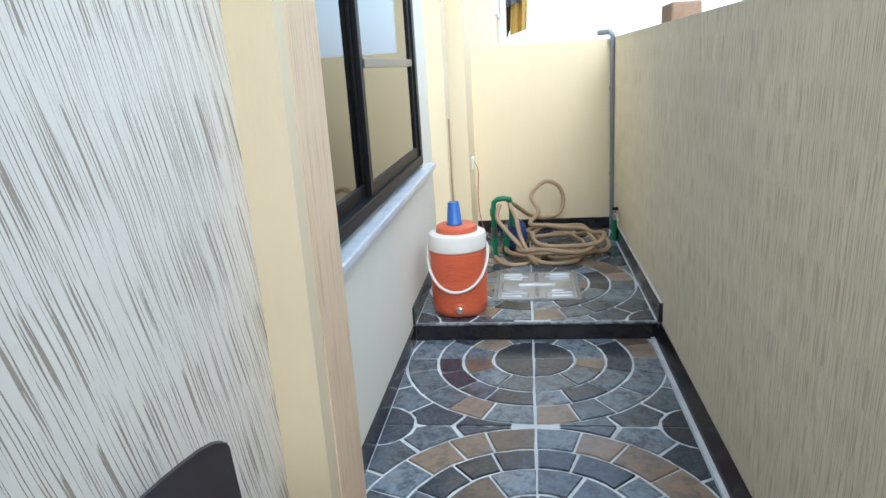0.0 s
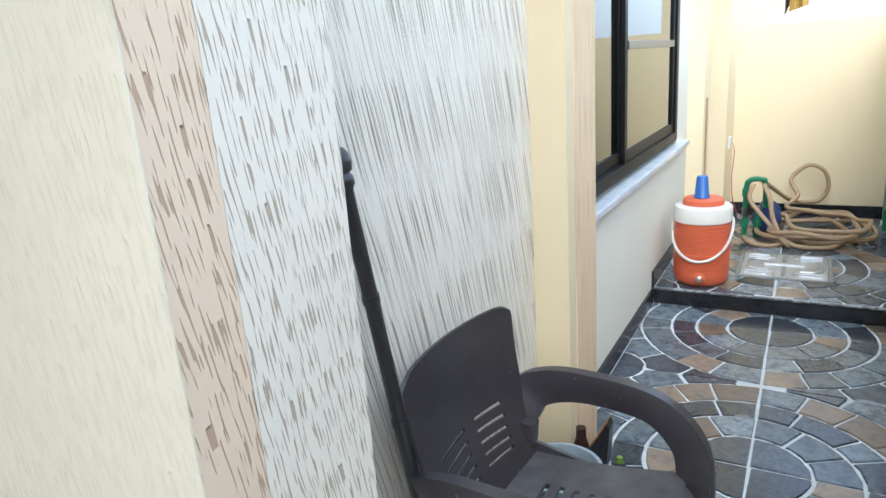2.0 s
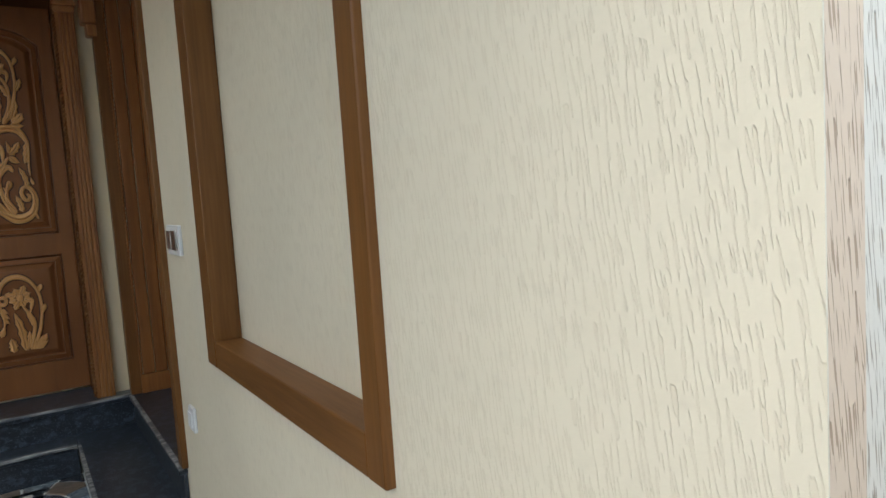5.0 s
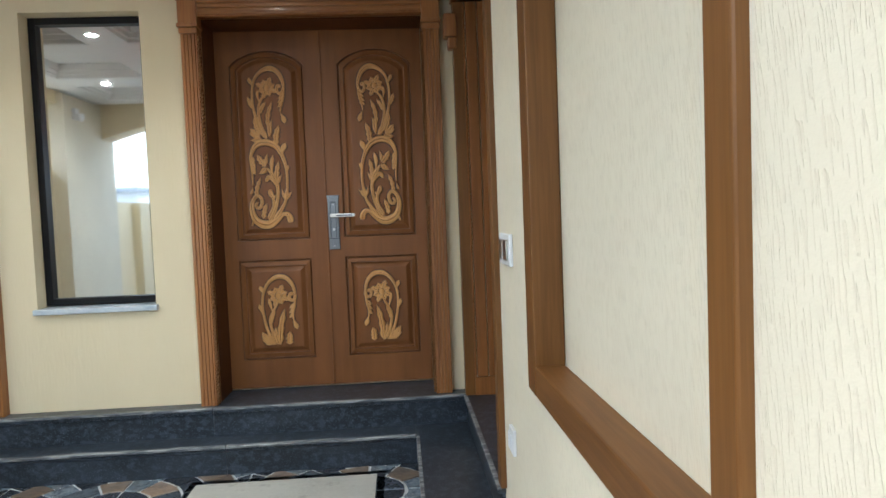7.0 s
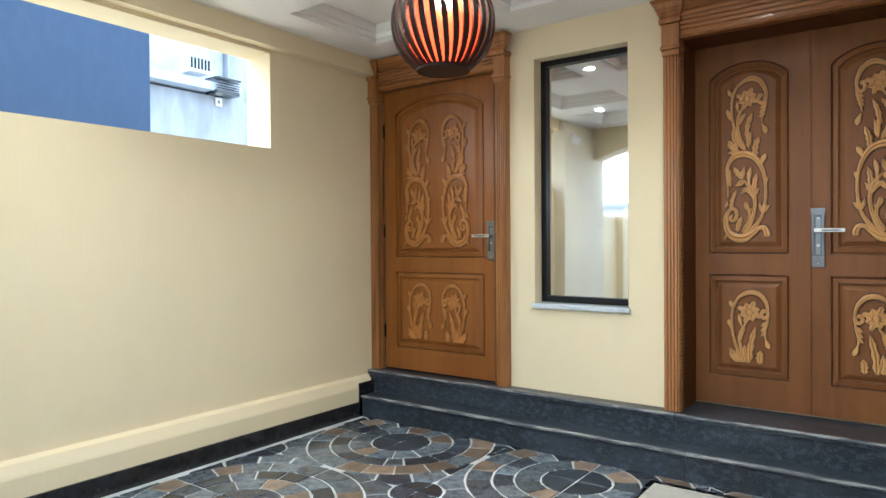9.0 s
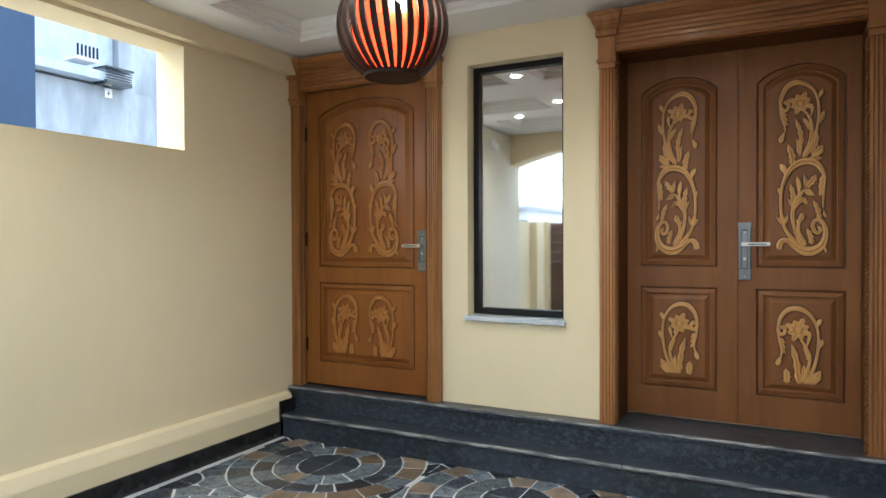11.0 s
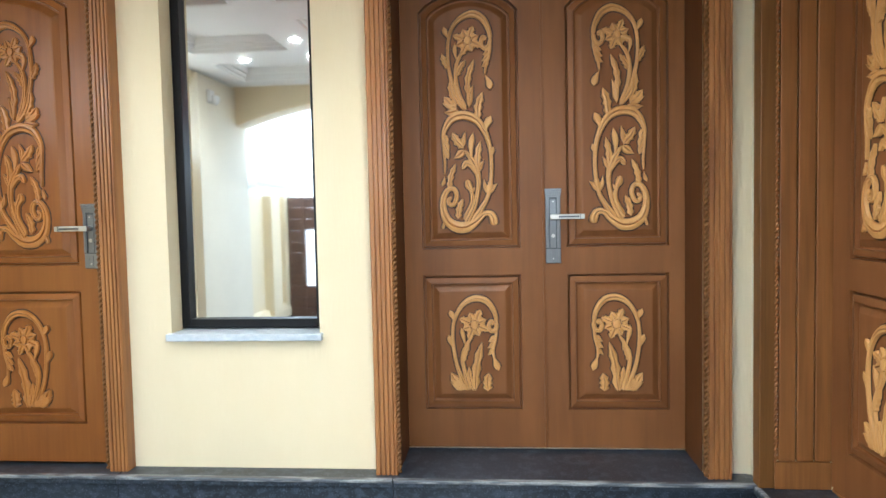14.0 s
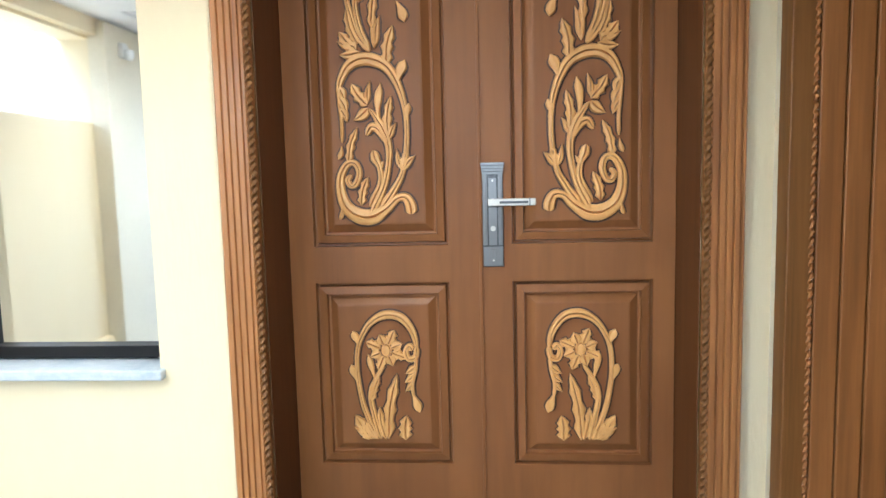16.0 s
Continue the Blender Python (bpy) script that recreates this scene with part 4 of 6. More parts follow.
# ---- downlights and lantern ----
LAMP = bpy.data.materials.new("lamp_face")
LAMP.use_nodes = True
LAMP.node_tree.nodes["Principled BSDF"].inputs["Emission Color"].default_value = (1, 0.93, 0.82, 1)
LAMP.node_tree.nodes["Principled BSDF"].inputs["Emission Strength"].default_value = 14.0
for x, y in ((-2.30, -0.92), (-1.25, -0.92), (-0.72, -1.50), (-0.75, 0.43), (-1.84, 0.43), (-2.46, 0.43), (-0.78, -0.92)):
    t = tagged(empty("downlight", pose(x, y, CEIL)), "round white recessed ceiling downlight, lit", "downlight", "porch downlights")
    part("ring", lathe(bmesh.new(), [(0.036, -0.001), (0.05, -0.006), (0.058, -0.004), (0.06, 0.0)], 24), WHITE, t)
    part("lamp_face", lathe(bmesh.new(), [(0.0, -0.003), (0.036, -0.003), (0.036, 0.0)], 24), LAMP, t)
    l = bpy.data.lights.new("downlight_beam", "SPOT")
    l.energy, l.spot_size, l.spot_blend, l.shadow_soft_size, l.color = 4.0, radians(130), 0.8, 0.04, (1.0, 0.96, 0.88)
    ob = new("downlight_beam", l)
    ob.matrix_world = pose(x, y, CEIL - 0.015)

RED = material("red_lamp_liner", (0.75, 0.09, 0.035), 0.5)
LACQ = material("dark_lacquer_slat", (0.018, 0.007, 0.005), 0.5, spots=[((20, 20, 3), 0.5, (0.022, 0.010, 0.007))], spec=0.2)
LX, LY, LZ, LR = -1.57, -0.33, 2.132, 0.205
lan = tagged(empty("pendant_lantern", pose(LX, LY, LZ)), "round slatted dark pendant lantern with a glowing red core", "lantern")
ns = 30
for k in range(ns):
    a0 = 2 * math.pi * k / ns
    bm = bmesh.new()
    rows = []
    for i in range(19):
        ph = math.pi * (0.06 + 0.79 * i / 18)
        r, z = LR * math.sin(ph) ** 0.92, LR * math.cos(ph)
        hw = 0.0115 * (0.45 + 0.55 * math.sin(ph)) / max(r, 0.02)
        tw = a0 + 0.25 * (i / 18 - 0.5)
        rows.append([bm.verts.new((rr * math.cos(t), rr * math.sin(t), z)) for rr, t in ((r, tw - hw), (r, tw + hw), (r - 0.012, tw + hw), (r - 0.012, tw - hw))])
    for p, q in zip(rows, rows[1:]):
        for j in range(4):
            bm.faces.new((p[j], p[(j + 1) % 4], q[(j + 1) % 4], q[j]))
    bm.faces.new(rows[0])
    bm.faces.new(rows[-1])
    part("slat", bm, LACQ, lan)
part("bottom_ring", lathe(bmesh.new(), [(0.082, -0.187), (0.104, -0.188), (0.107, -0.174), (0.084, -0.172), (0.082, -0.187)], 32), LACQ, lan)
part("top_ring", lathe(bmesh.new(), [(0.0, 0.205), (0.05, 0.203), (0.055, 0.19), (0.0, 0.188)], 24), LACQ, lan)
part("cord", tube(bmesh.new(), [(0, 0, 0.2), (0, 0, CEIL + 0.119 - LZ)], 0.005, 8), ALU, lan)
part("ceiling_rose", lathe(bmesh.new(), [(0.0, 0.47), (0.045, 0.475), (0.05, CEIL + 0.119 - LZ)], 20), LACQ, lan)
bm = lathe(bmesh.new(), [(0.085, -0.155), (0.13, -0.10), (0.152, 0.0), (0.13, 0.10), (0.085, 0.155)], 28)
part("liner", bm, RED, lan, "translucent red inner shade")
nt = RED.node_tree.nodes["Principled BSDF"]
nt.inputs["Emission Color"].default_value = (1.0, 0.05, 0.014, 1)
nt.inputs["Emission Strength"].default_value = 0.7
BULB = bpy.data.materials.new("bulb_glow")
BULB.use_nodes = True
BULB.node_tree.nodes["Principled BSDF"].inputs["Emission Color"].default_value = (1, 0.86, 0.62, 1)
BULB.node_tree.nodes["Principled BSDF"].inputs["Emission Strength"].default_value = 9.0
bm = lathe(bmesh.new(), [(0.0, -0.05), (0.025, -0.04), (0.035, -0.01), (0.028, 0.03), (0.014, 0.06), (0.014, 0.09)], 18, (0.135, 0.115, 0.05))
smooth(part("bulb", bm, BULB, lan))

# ---- passage: window, skirtings, step ----
pw = tagged(empty("passage_window"), "black aluminium sliding window with dark glass above a marble sill", "window", kind="structure")
y0, y1, z0, z1 = PW
gx = XP - 0.03
part("outer_frame", boxes((gx - 0.06, gx + 0.035, y0, y0 + 0.06, z0, z1), (gx - 0.06, gx + 0.035, y1 - 0.07, y1, z0, z1), (gx - 0.06, gx + 0.035, y0 + 0.06, y1 - 0.07, z0, z0 + 0.05), (gx - 0.06, gx + 0.035, y0 + 0.06, y1 - 0.07, z1 - 0.05, z1), bevel=0.003), ALU, pw)
for a, b, dx in ((y0 + 0.06, 4.06, 0.0), (4.02, y1 - 0.07, 0.022)):
    s = part("sash", boxes((gx - 0.02 + dx, gx + dx, a, a + 0.045, z0 + 0.05, z1 - 0.05), (gx - 0.02 + dx, gx + dx, b - 0.045, b, z0 + 0.05, z1 - 0.05), (gx - 0.02 + dx, gx + dx, a + 0.045, b - 0.045, z0 + 0.05, z0 + 0.10), (gx - 0.02 + dx, gx + dx, a + 0.045, b - 0.045, z1 - 0.10, z1 - 0.05), bevel=0.002), ALU, pw)
    part("pane", boxes((gx - 0.013 + dx, gx - 0.008 + dx, a + 0.045, b - 0.045, z0 + 0.10, z1 - 0.10)), GLASS_DIM, s, "dark reflecting glass")
    if dx:
        part("middle_rail", boxes((gx - 0.004 + dx, gx + 0.006 + dx, a + 0.045, b - 0.045, 1.325, 1.36), bevel=0.002), STEEL, s, "grey middle rail")
part("window_sill", boxes((XP - 0.1, XP + 0.045, PW[0] - 0.05, PW[1] + 0.21, 0.772 - 0.032, 0.772), bevel=0.006), MARBLE, pw, "streaked pale blue marble sill")
structure(part("skirting_passage_house", boxes((XP, XP + 0.012, 3.16, 4.60, 0, 0.085), (XP, XP + 0.012, 4.60, 5.62, UP, UP + 0.09), (XP, XP + 0.012, 1.765, 2.89, 0, 0.085)), BLACKTILE), "black marble skirting along the house", "skirting")
bm = extrude_profile(bmesh.new(), [(XR - 0.034, 0.0), (XR - 0.031, 0.012), (XR - 0.004, 0.075), (XR, 0.075), (XR, 0.0)], "y", 1.2, 4.64)
extrude_profile(bm, [(XR - 0.02, UP), (XR - 0.016, UP + 0.09), (XR, UP + 0.095), (XR, UP)], "y", 4.60, YB)
structure(part("skirting_passage_boundary", bm, BLACKTILE), "black marble skirting along the boundary wall", "skirting")
structure(part("skirting_edge", boxes((XR - 0.052, XR - 0.033, 1.2, 4.61, 0, 0.011), (XR - 0.014, XR - 0.002, 4.6, 6.3, UP + 0.095, UP + 0.099)), GROUT), "pale cement edge beside the skirting", "edge")
structure(part("skirting_end", boxes((0.40, XR - 0.02, YB - 0.012, YB, UP, UP + 0.09)), BLACKTILE), "black marble skirting on the end wall", "skirting")
structure(part("step_riser", boxes((XP + 0.012, XR - 0.02, 4.605, 4.62, 0, UP - 0.012)), BLACKTILE), "black marble riser of the passage step", "step")
structure(part("step_nosing", boxes((XP + 0.012, XR - 0.02, 4.602, 4.622, UP - 0.006, UP + 0.003), bevel=0.002), GRANITE_EDGE), "pale worn edge of the passage step", "step")

# ---- passage: things on the raised end ----
ORANGE = material("orange_plastic", (0.62, 0.13, 0.055), 0.45, spots=[((8, 8, 8), 0.35, (0.50, 0.10, 0.045)), ((60, 60, 60), 0.2, (0.66, 0.20, 0.11))], bump=[((80, 80, 80), 0.08, 0.001)])
OFFWHITE = material("aged_white_plastic", (0.72, 0.70, 0.66), 0.45, spots=[((10, 10, 10), 0.3, (0.58, 0.53, 0.46))])
BLUE = material("blue_plastic", (0.035, 0.13, 0.42), 0.4, spots=[((20, 20, 20), 0.2, (0.06, 0.19, 0.5))])
co = tagged(empty("water_cooler", pose(0.42, 4.80, UP + 0.004)), "orange ribbed water cooler jug with a white rim", "water cooler")
prof = [(0.0, 0.0), (0.118, 0.0), (0.132, 0.01), (0.138, 0.03)]
z = 0.05
for k in range(21):
    prof += [(0.1405 + 0.002 * math.sin(k / 20 * 3.1), z), (0.1405 + 0.002 * math.sin(k / 20 * 3.1), z + 0.007), (0.1375, z + 0.0085), (0.1375, z + 0.0115)]
    z += 0.0128
    if k == 9:
        z += 0.012
prof += [(0.139, 0.335), (0.139, 0.345)]
body = smooth(part("jug_body", lathe(bmesh.new(), prof, 48), ORANGE, co))
smooth(part("rim", lathe(bmesh.new(), [(0.138, 0.335), (0.146, 0.342), (0.147, 0.405), (0.142, 0.418), (0.128, 0.425), (0.105, 0.426), (0.105, 0.40)], 48), OFFWHITE, co, "white plastic rim"))
smooth(part("lid", lathe(bmesh.new(), [(0.103, 0.41), (0.104, 0.432), (0.101, 0.452), (0.092, 0.458), (0.06, 0.459), (0.0, 0.459)], 48), ORANGE, co))
sp = part("spigot_boss", lathe(bmesh.new(), [(0.0, 0.0), (0.03, 0.0), (0.036, 0.004), (0.03, 0.012), (0.022, 0.014), (0.0, 0.014)], 20), ORANGE, co)
sp.matrix_basis = pose(0.012, -0.139, 0.052, 90)
t = part("spigot", lathe(bmesh.new(), [(0.0, 0.014), (0.017, 0.014), (0.018, 0.02), (0.011, 0.024), (0.009, 0.04), (0.0, 0.042)], 18), STEEL_PALE, sp, "pale tap")
hd = [(0.152 * math.cos(a), -0.152 * math.sin(a) * 0.62 - 0.06 * math.sin(a), 0.335 - 0.19 * math.sin(a) ** 0.8) for a in (math.pi * k / 24 for k in range(25))]
smooth(part("bail_handle", tube(bmesh.new(), [(0.145, 0, 0.36)] + hd + [(-0.145, 0, 0.36)], 0.0075, 10), OFFWHITE, co, "white plastic carrying handle"))
cup = tagged(empty("plastic_cup", pose(0.412, 4.79, UP + 0.464)), "blue plastic cup upside down on the cooler", "cup")
smooth(part("cup_wall", lathe(bmesh.new(), [(0.034, 0.0), (0.04, 0.0), (0.0405, 0.006), (0.037, 0.01), (0.028, 0.108), (0.025, 0.113), (0.0, 0.113)], 28), BLUE, cup))

STAIN = material("embossed_steel_cover", (0.48, 0.49, 0.50), 0.38, metal=0.7, spots=[((9, 9, 9), 0.5, (0.22, 0.21, 0.20)), ((60, 60, 60), 0.3, (0.55, 0.55, 0.54))], bump=[((70, 70, 70), 0.15, 0.001)])
mh = tagged(empty("manhole_cover", pose(0.815, 5.155, UP + 0.004)), "square embossed steel manhole cover set in the floor", "manhole cover")
part("cover_frame", boxes((-0.235, 0.235, -0.242, -0.222, 0, 0.006), (-0.235, 0.235, 0.222, 0.242, 0, 0.006), (-0.235, -0.215, -0.222, 0.222, 0, 0.006), (0.215, 0.235, -0.222, 0.222, 0, 0.006), bevel=0.002), CONCRETE, mh)
part("cover_plate", boxes((-0.213, 0.213, -0.22, 0.22, 0.0, 0.005), bevel=0.002), STAIN, mh)
for sx in (-1, 1):
    for sy in (-1, 1):
        P = lambda a, b: (sx * a, sy * b, 0.006)
        arc = [P(0.19 - 0.055 * (1 - math.cos(q)), 0.10 - 0.055 + 0.055 * math.sin(q)) for q in (math.pi / 2 * k / 6 for k in range(7))]
        part("emboss", tube(bmesh.new(), [P(0.19, 0.02)] + arc + [P(0.08, 0.10)], 0.008, 8), STAIN, mh)
        part("emboss", tube(bmesh.new(), [P(0.05, 0.20), P(0.05, 0.14), P(0.09, 0.14), P(0.19, 0.14)], 0.007, 8), STAIN, mh)
        part("emboss", tube(bmesh.new(), [P(0.08, 0.185), P(0.19, 0.185)], 0.008, 8), STAIN, mh)
part("emboss", tube(bmesh.new(), [(-0.1, 0.0, 0.006), (0.1, 0.0, 0.006)], 0.011, 8), STAIN, mh)
part("emboss", tube(bmesh.new(), [(0.0, -0.19, 0.006), (0.0, -0.05, 0.006)], 0.011, 8), STAIN, mh)
part("emboss", tube(bmesh.new(), [(0.0, 0.05, 0.006), (0.0, 0.19, 0.006)], 0.011, 8), STAIN, mh)

GREEN = material("green_pipe", (0.012, 0.16, 0.075), 0.4, spots=[((20, 20, 20), 0.3, (0.03, 0.22, 0.11))])
MOTOR = material("blue_enamel", (0.012, 0.035, 0.13), 0.35, spots=[((30, 30, 30), 0.3, (0.03, 0.06, 0.17))])
HOSE = material("tan_rubber_hose", (0.36, 0.25, 0.145), 0.55, spots=[((15, 15, 15), 0.5, (0.27, 0.18, 0.10)), ((80, 80, 80), 0.3, (0.44, 0.33, 0.21))])
pu = tagged(empty("water_pump", pose(0.62, 5.90, UP)), "small blue electric water pump with green pipes", "water pump")
mt = bmesh.new()
prof = [(0.0, -0.10), (0.07, -0.10), (0.078, -0.085)]
for k in range(9):
    prof += [(0.08, -0.075 + k * 0.016), (0.08, -0.069 + k * 0.016), (0.07, -0.067 + k * 0.016), (0.07, -0.061 + k * 0.016)]
prof += [(0.078, 0.085), (0.07, 0.10), (0.0, 0.10)]
mo = part("motor", lathe(mt, prof, 28), MOTOR, pu, "finned blue motor")
mo.matrix_basis = pose(0.06, 0.08, 0.115, 90)
part("pump_foot", boxes((-0.02, 0.14, -0.02, 0.18, 0, 0.035), bevel=0.006), ALU, pu)
hd2 = part("pump_head", lathe(bmesh.new(), [(0.0, -0.03), (0.085, -0.03), (0.09, 0.0), (0.07, 0.03), (0.0, 0.035)], 24), MOTOR, pu)
hd2.matrix_basis = pose(0.06, -0.06, 0.115, 90)
bm = tube(bmesh.new(), [(-0.064, -0.13, 0), (-0.064, -0.13, 0.33), (-0.06, -0.13, 0.365), (-0.035, -0.13, 0.385), (0.0, -0.13, 0.39), (0.04, -0.125, 0.385), (0.05, -0.10, 0.33), (0.05, -0.09, 0.2)], 0.017, 14)
tall = smooth(part("tall_pipe", bm, GREEN, pu, "green plastic supply pipe"), 60)
for z in (0.10, 0.30):
    part("coupling", lathe(bmesh.new(), [(0.017, -0.025), (0.024, -0.025), (0.024, 0.025), (0.017, 0.025)], 16, (-0.064, -0.13, z)), GREEN, tall)
part("valve", lathe(bmesh.new(), [(0.017, -0.03), (0.021, -0.03), (0.021, 0.03), (0.017, 0.03)], 8, (-0.064, -0.13, 0.17)), STEEL, tall)
bm = tube(bmesh.new(), [(0.012, -0.135, 0), (0.012, -0.135, 0.17)], 0.017, 14)
low = part("short_pipe", bm, GREEN, pu, "green plastic intake pipe")
part("coupling", lathe(bmesh.new(), [(0.017, -0.02), (0.025, -0.02), (0.025, 0.02), (0.017, 0.02)], 16, (0.012, -0.135, 0.10)), GREEN, low)
part("brass_nipple", lathe(bmesh.new(), [(0.0, 0.17), (0.012, 0.17), (0.012, 0.215), (0.0, 0.215)], 12, (0.012, -0.135, 0)), STEEL_PALE, low)

random.seed(4)
pts = [(0.60, 5.74, UP + 0.36), (0.58, 5.70, UP + 0.28), (0.64, 5.66, UP + 0.2), (0.74, 5.60, UP + 0.10), (0.82, 5.54, UP + 0.02)]
cx, cy = 0.97, 5.88
for k in range(58):
    a = -2.2 + k * 0.52
    r = 0.27 + 0.05 * math.sin(k * 0.9) + random.uniform(-0.035, 0.035)
    pts.append((cx + 0.02 * math.sin(k) + r * 0.98 * math.cos(a), min(cy + 0.05 * math.cos(k * 0.4) + r * 1.05 * math.sin(a), YB - 0.05), UP + 0.018 + 0.0018 * k + (0.026 if k % 5 == 2 else 0.0)))
pts += [(0.85, 6.20, UP + 0.2), (0.80, 6.28, UP + 0.30), (0.90, 6.33, UP + 0.39), (1.00, 6.34, UP + 0.35), (1.03, 6.32, UP + 0.24), (0.97, 6.28, UP + 0.15), (0.82, 6.18, UP + 0.17), (0.70, 5.95, UP + 0.30), (0.63, 5.80, UP + 0.385)]
ho = tagged(empty("garden_hose"), "tan rubber hose coiled loosely on the raised floor", "hose")
smooth(part("hose_coil", tube(bmesh.new(), spline(pts, 5), 0.0145, 9), HOSE, ho), 80)
pts = [(0.66, 5.74, UP + 0.36), (0.70, 5.68, UP + 0.28), (0.73, 5.62, UP + 0.16), (0.80, 5.56, UP + 0.05), (0.90, 5.53, UP + 0.02), (1.05, 5.56, UP + 0.02), (1.10, 5.66, UP + 0.03), (1.0, 5.72, UP + 0.06), (0.8, 5.76, UP + 0.06)]
smooth(part("hose_end", tube(bmesh.new(), spline(pts, 6), 0.0145, 9), HOSE, ho), 80)
pts = [(0.56, 5.70, UP + 0.02), (0.62, 5.56, UP + 0.016), (0.72, 5.53, UP + 0.016), (0.80, 5.60, UP + 0.016), (0.92, 5.70, UP + 0.05)]
smooth(part("hose_tail", tube(bmesh.new(), spline(pts, 6), 0.0145, 9), HOSE, ho), 80)

PVC = material("grey_pvc", (0.20, 0.22, 0.24), 0.45, spots=[((20, 20, 4), 0.4, (0.28, 0.30, 0.31))])
dp = tagged(empty("drain_pipe"), "grey plastic pipe in the corner of the end wall", "pipe")
part("pipe_run", tube(bmesh.new(), [(XR - 0.014, YB - 0.025, UP), (XR - 0.014, YB - 0.025, 1.46)], 0.016, 14), PVC, dp)
part("pipe_elbow", tube(bmesh.new(), [(XR - 0.014, YB - 0.025, 1.45), (XR - 0.035, YB - 0.02, 1.475), (XR - 0.10, YB + 0.05, 1.475)], 0.018, 12), PVC, dp)
for z in (0.5, 1.1, 1.4):
    part("pipe_clip", lathe(bmesh.new(), [(0.016, -0.012), (0.021, -0.012), (0.021, 0.012), (0.016, 0.012)], 14, (XR - 0.014, YB - 0.025, z)), PVC, dp)
tp = tagged(empty("wall_tap"), "chrome garden tap on a green stub pipe by the wall", "tap")
part("stub_pipe", tube(bmesh.new(), [(XR - 0.035, 6.1, UP), (XR - 0.035, 6.1, UP + 0.15)], 0.018, 14), GREEN, tp)
part("tap_body", tube(bmesh.new(), [(XR - 0.035, 6.1, UP + 0.15), (XR - 0.035, 6.1, UP + 0.185), (XR - 0.02, 6.1, UP + 0.19), (XR, 6.1, UP + 0.19)], 0.012, 12), STEEL_PALE, tp)
part("tap_spout", tube(bmesh.new(), [(XR - 0.02, 6.1, UP + 0.19), (XR - 0.02, 6.04, UP + 0.185), (XR - 0.02, 6.02, UP + 0.15)], 0.010, 12), STEEL_PALE, tp)
part("tap_handle", boxes((XR - 0.05, XR - 0.01, 6.09, 6.11, UP + 0.215, UP + 0.235), (XR - 0.034, XR - 0.026, 6.096, 6.104, UP + 0.19, UP + 0.215), bevel=0.003), ALU, tp)
cb = tagged(empty("power_cable"), "thin red cable hanging from a small white socket", "cable")
part("socket_box", boxes((0.385, 0.415, 6.12, 6.2, 0.62, 0.70), bevel=0.004), WHITE, cb)
part("cable_run", tube(bmesh.new(), spline([(0.42, 6.16, 0.66), (0.445, 6.1, 0.6), (0.44, 6.05, 0.45), (0.455, 6.0, 0.3), (0.5, 5.97, 0.17)], 6), 0.003, 6), material("red_cable", (0.30, 0.05, 0.04), 0.5), cb)
cd = tagged(empty("wall_conduit"), "thin brown conduit strip down the far pier", "conduit")
part("conduit_strip", boxes((0.30, 0.308, 5.70, 5.73, UP, 1.0), bevel=0.002), material("brown_strip", (0.36, 0.25, 0.14), 0.7), cd)
BLOCKM = material("clay_block", (0.30, 0.20, 0.13), 0.9, spots=[((15, 15, 15), 0.6, (0.22, 0.13, 0.08)), ((60, 60, 60), 0.4, (0.40, 0.30, 0.22))], bump=[((50, 50, 50), 0.5, 0.006)])
bk = tagged(part("loose_brick", boxes((XR + 0.03, XR + 0.16, 4.75, 4.98, 1.44, 1.525), bevel=0.01), BLOCKM), "weathered brown brick lying on the boundary wall", "brick")

# ---- plastic chair, pole, clutter ----
# Broad bluish patches put the sky's sheen into the colour; tiny pale specks are scuffs.
PLAST = material("dark_brown_plastic", (0.028, 0.024, 0.027), 0.32, spots=[((4, 4, 4), 0.7, (0.050, 0.049, 0.056)), ((12, 12, 12), 0.3, (0.042, 0.040, 0.044)), ((60, 60, 60), 0.5, (0.2, 0.19, 0.18), 0.70, 0.72)], bump=[((60, 60, 60), 0.04, 0.001)])


def sheet(fn, us, vs, holes=(), thick=0.006):
    """A moulded sheet over a grid of breaks; holes: (column, row) cells left open."""
    bm = bmesh.new()
    g = [[bm.verts.new(fn(u, v)) for u in us] for v in vs]
    for j in range(len(vs) - 1):
        for i in range(len(us) - 1):
            if (i, j) not in holes:
                bm.faces.new((g[j][i], g[j][i + 1], g[j + 1][i + 1], g[j + 1][i]))
    bmesh.ops.recalc_face_normals(bm, faces=bm.faces)
    bmesh.ops.solidify(bm, geom=bm.faces[:], thickness=thick)
    return bm


def bar(path, widths, heights, side):
    """A strap swept along points with a fixed side direction; widths along it, heights across."""
    bm = bmesh.new()
    pts = spline(path, 6)
    rows = []
    for i, p in enumerate(pts):
        d = (pts[min(i + 1, len(pts) - 1)] - pts[max(i - 1, 0)]).normalized()
        s = Vector(side).normalized()
        up = d.cross(s).normalized()
        t = i / (len(pts) - 1)
        w = np.interp(t, np.linspace(0, 1, len(widths)), widths) / 2
        h = np.interp(t, np.linspace(0, 1, len(heights)), heights) / 2
        rows.append([bm.verts.new(p + s * w * a + up * h * b) for a, b in ((-1, -0.6), (-0.75, -1), (0.75, -1), (1, -0.6), (1, 0.6), (0.75, 1), (-0.75, 1), (-1, 0.6))])
    for a, b in zip(rows, rows[1:]):
        for k in range(8):
            bm.faces.new((a[k], a[(k + 1) % 8], b[(k + 1) % 8], b[k]))
    bm.faces.new(rows[0])
    bm.faces.new(rows[-1][::-1])
    return bm


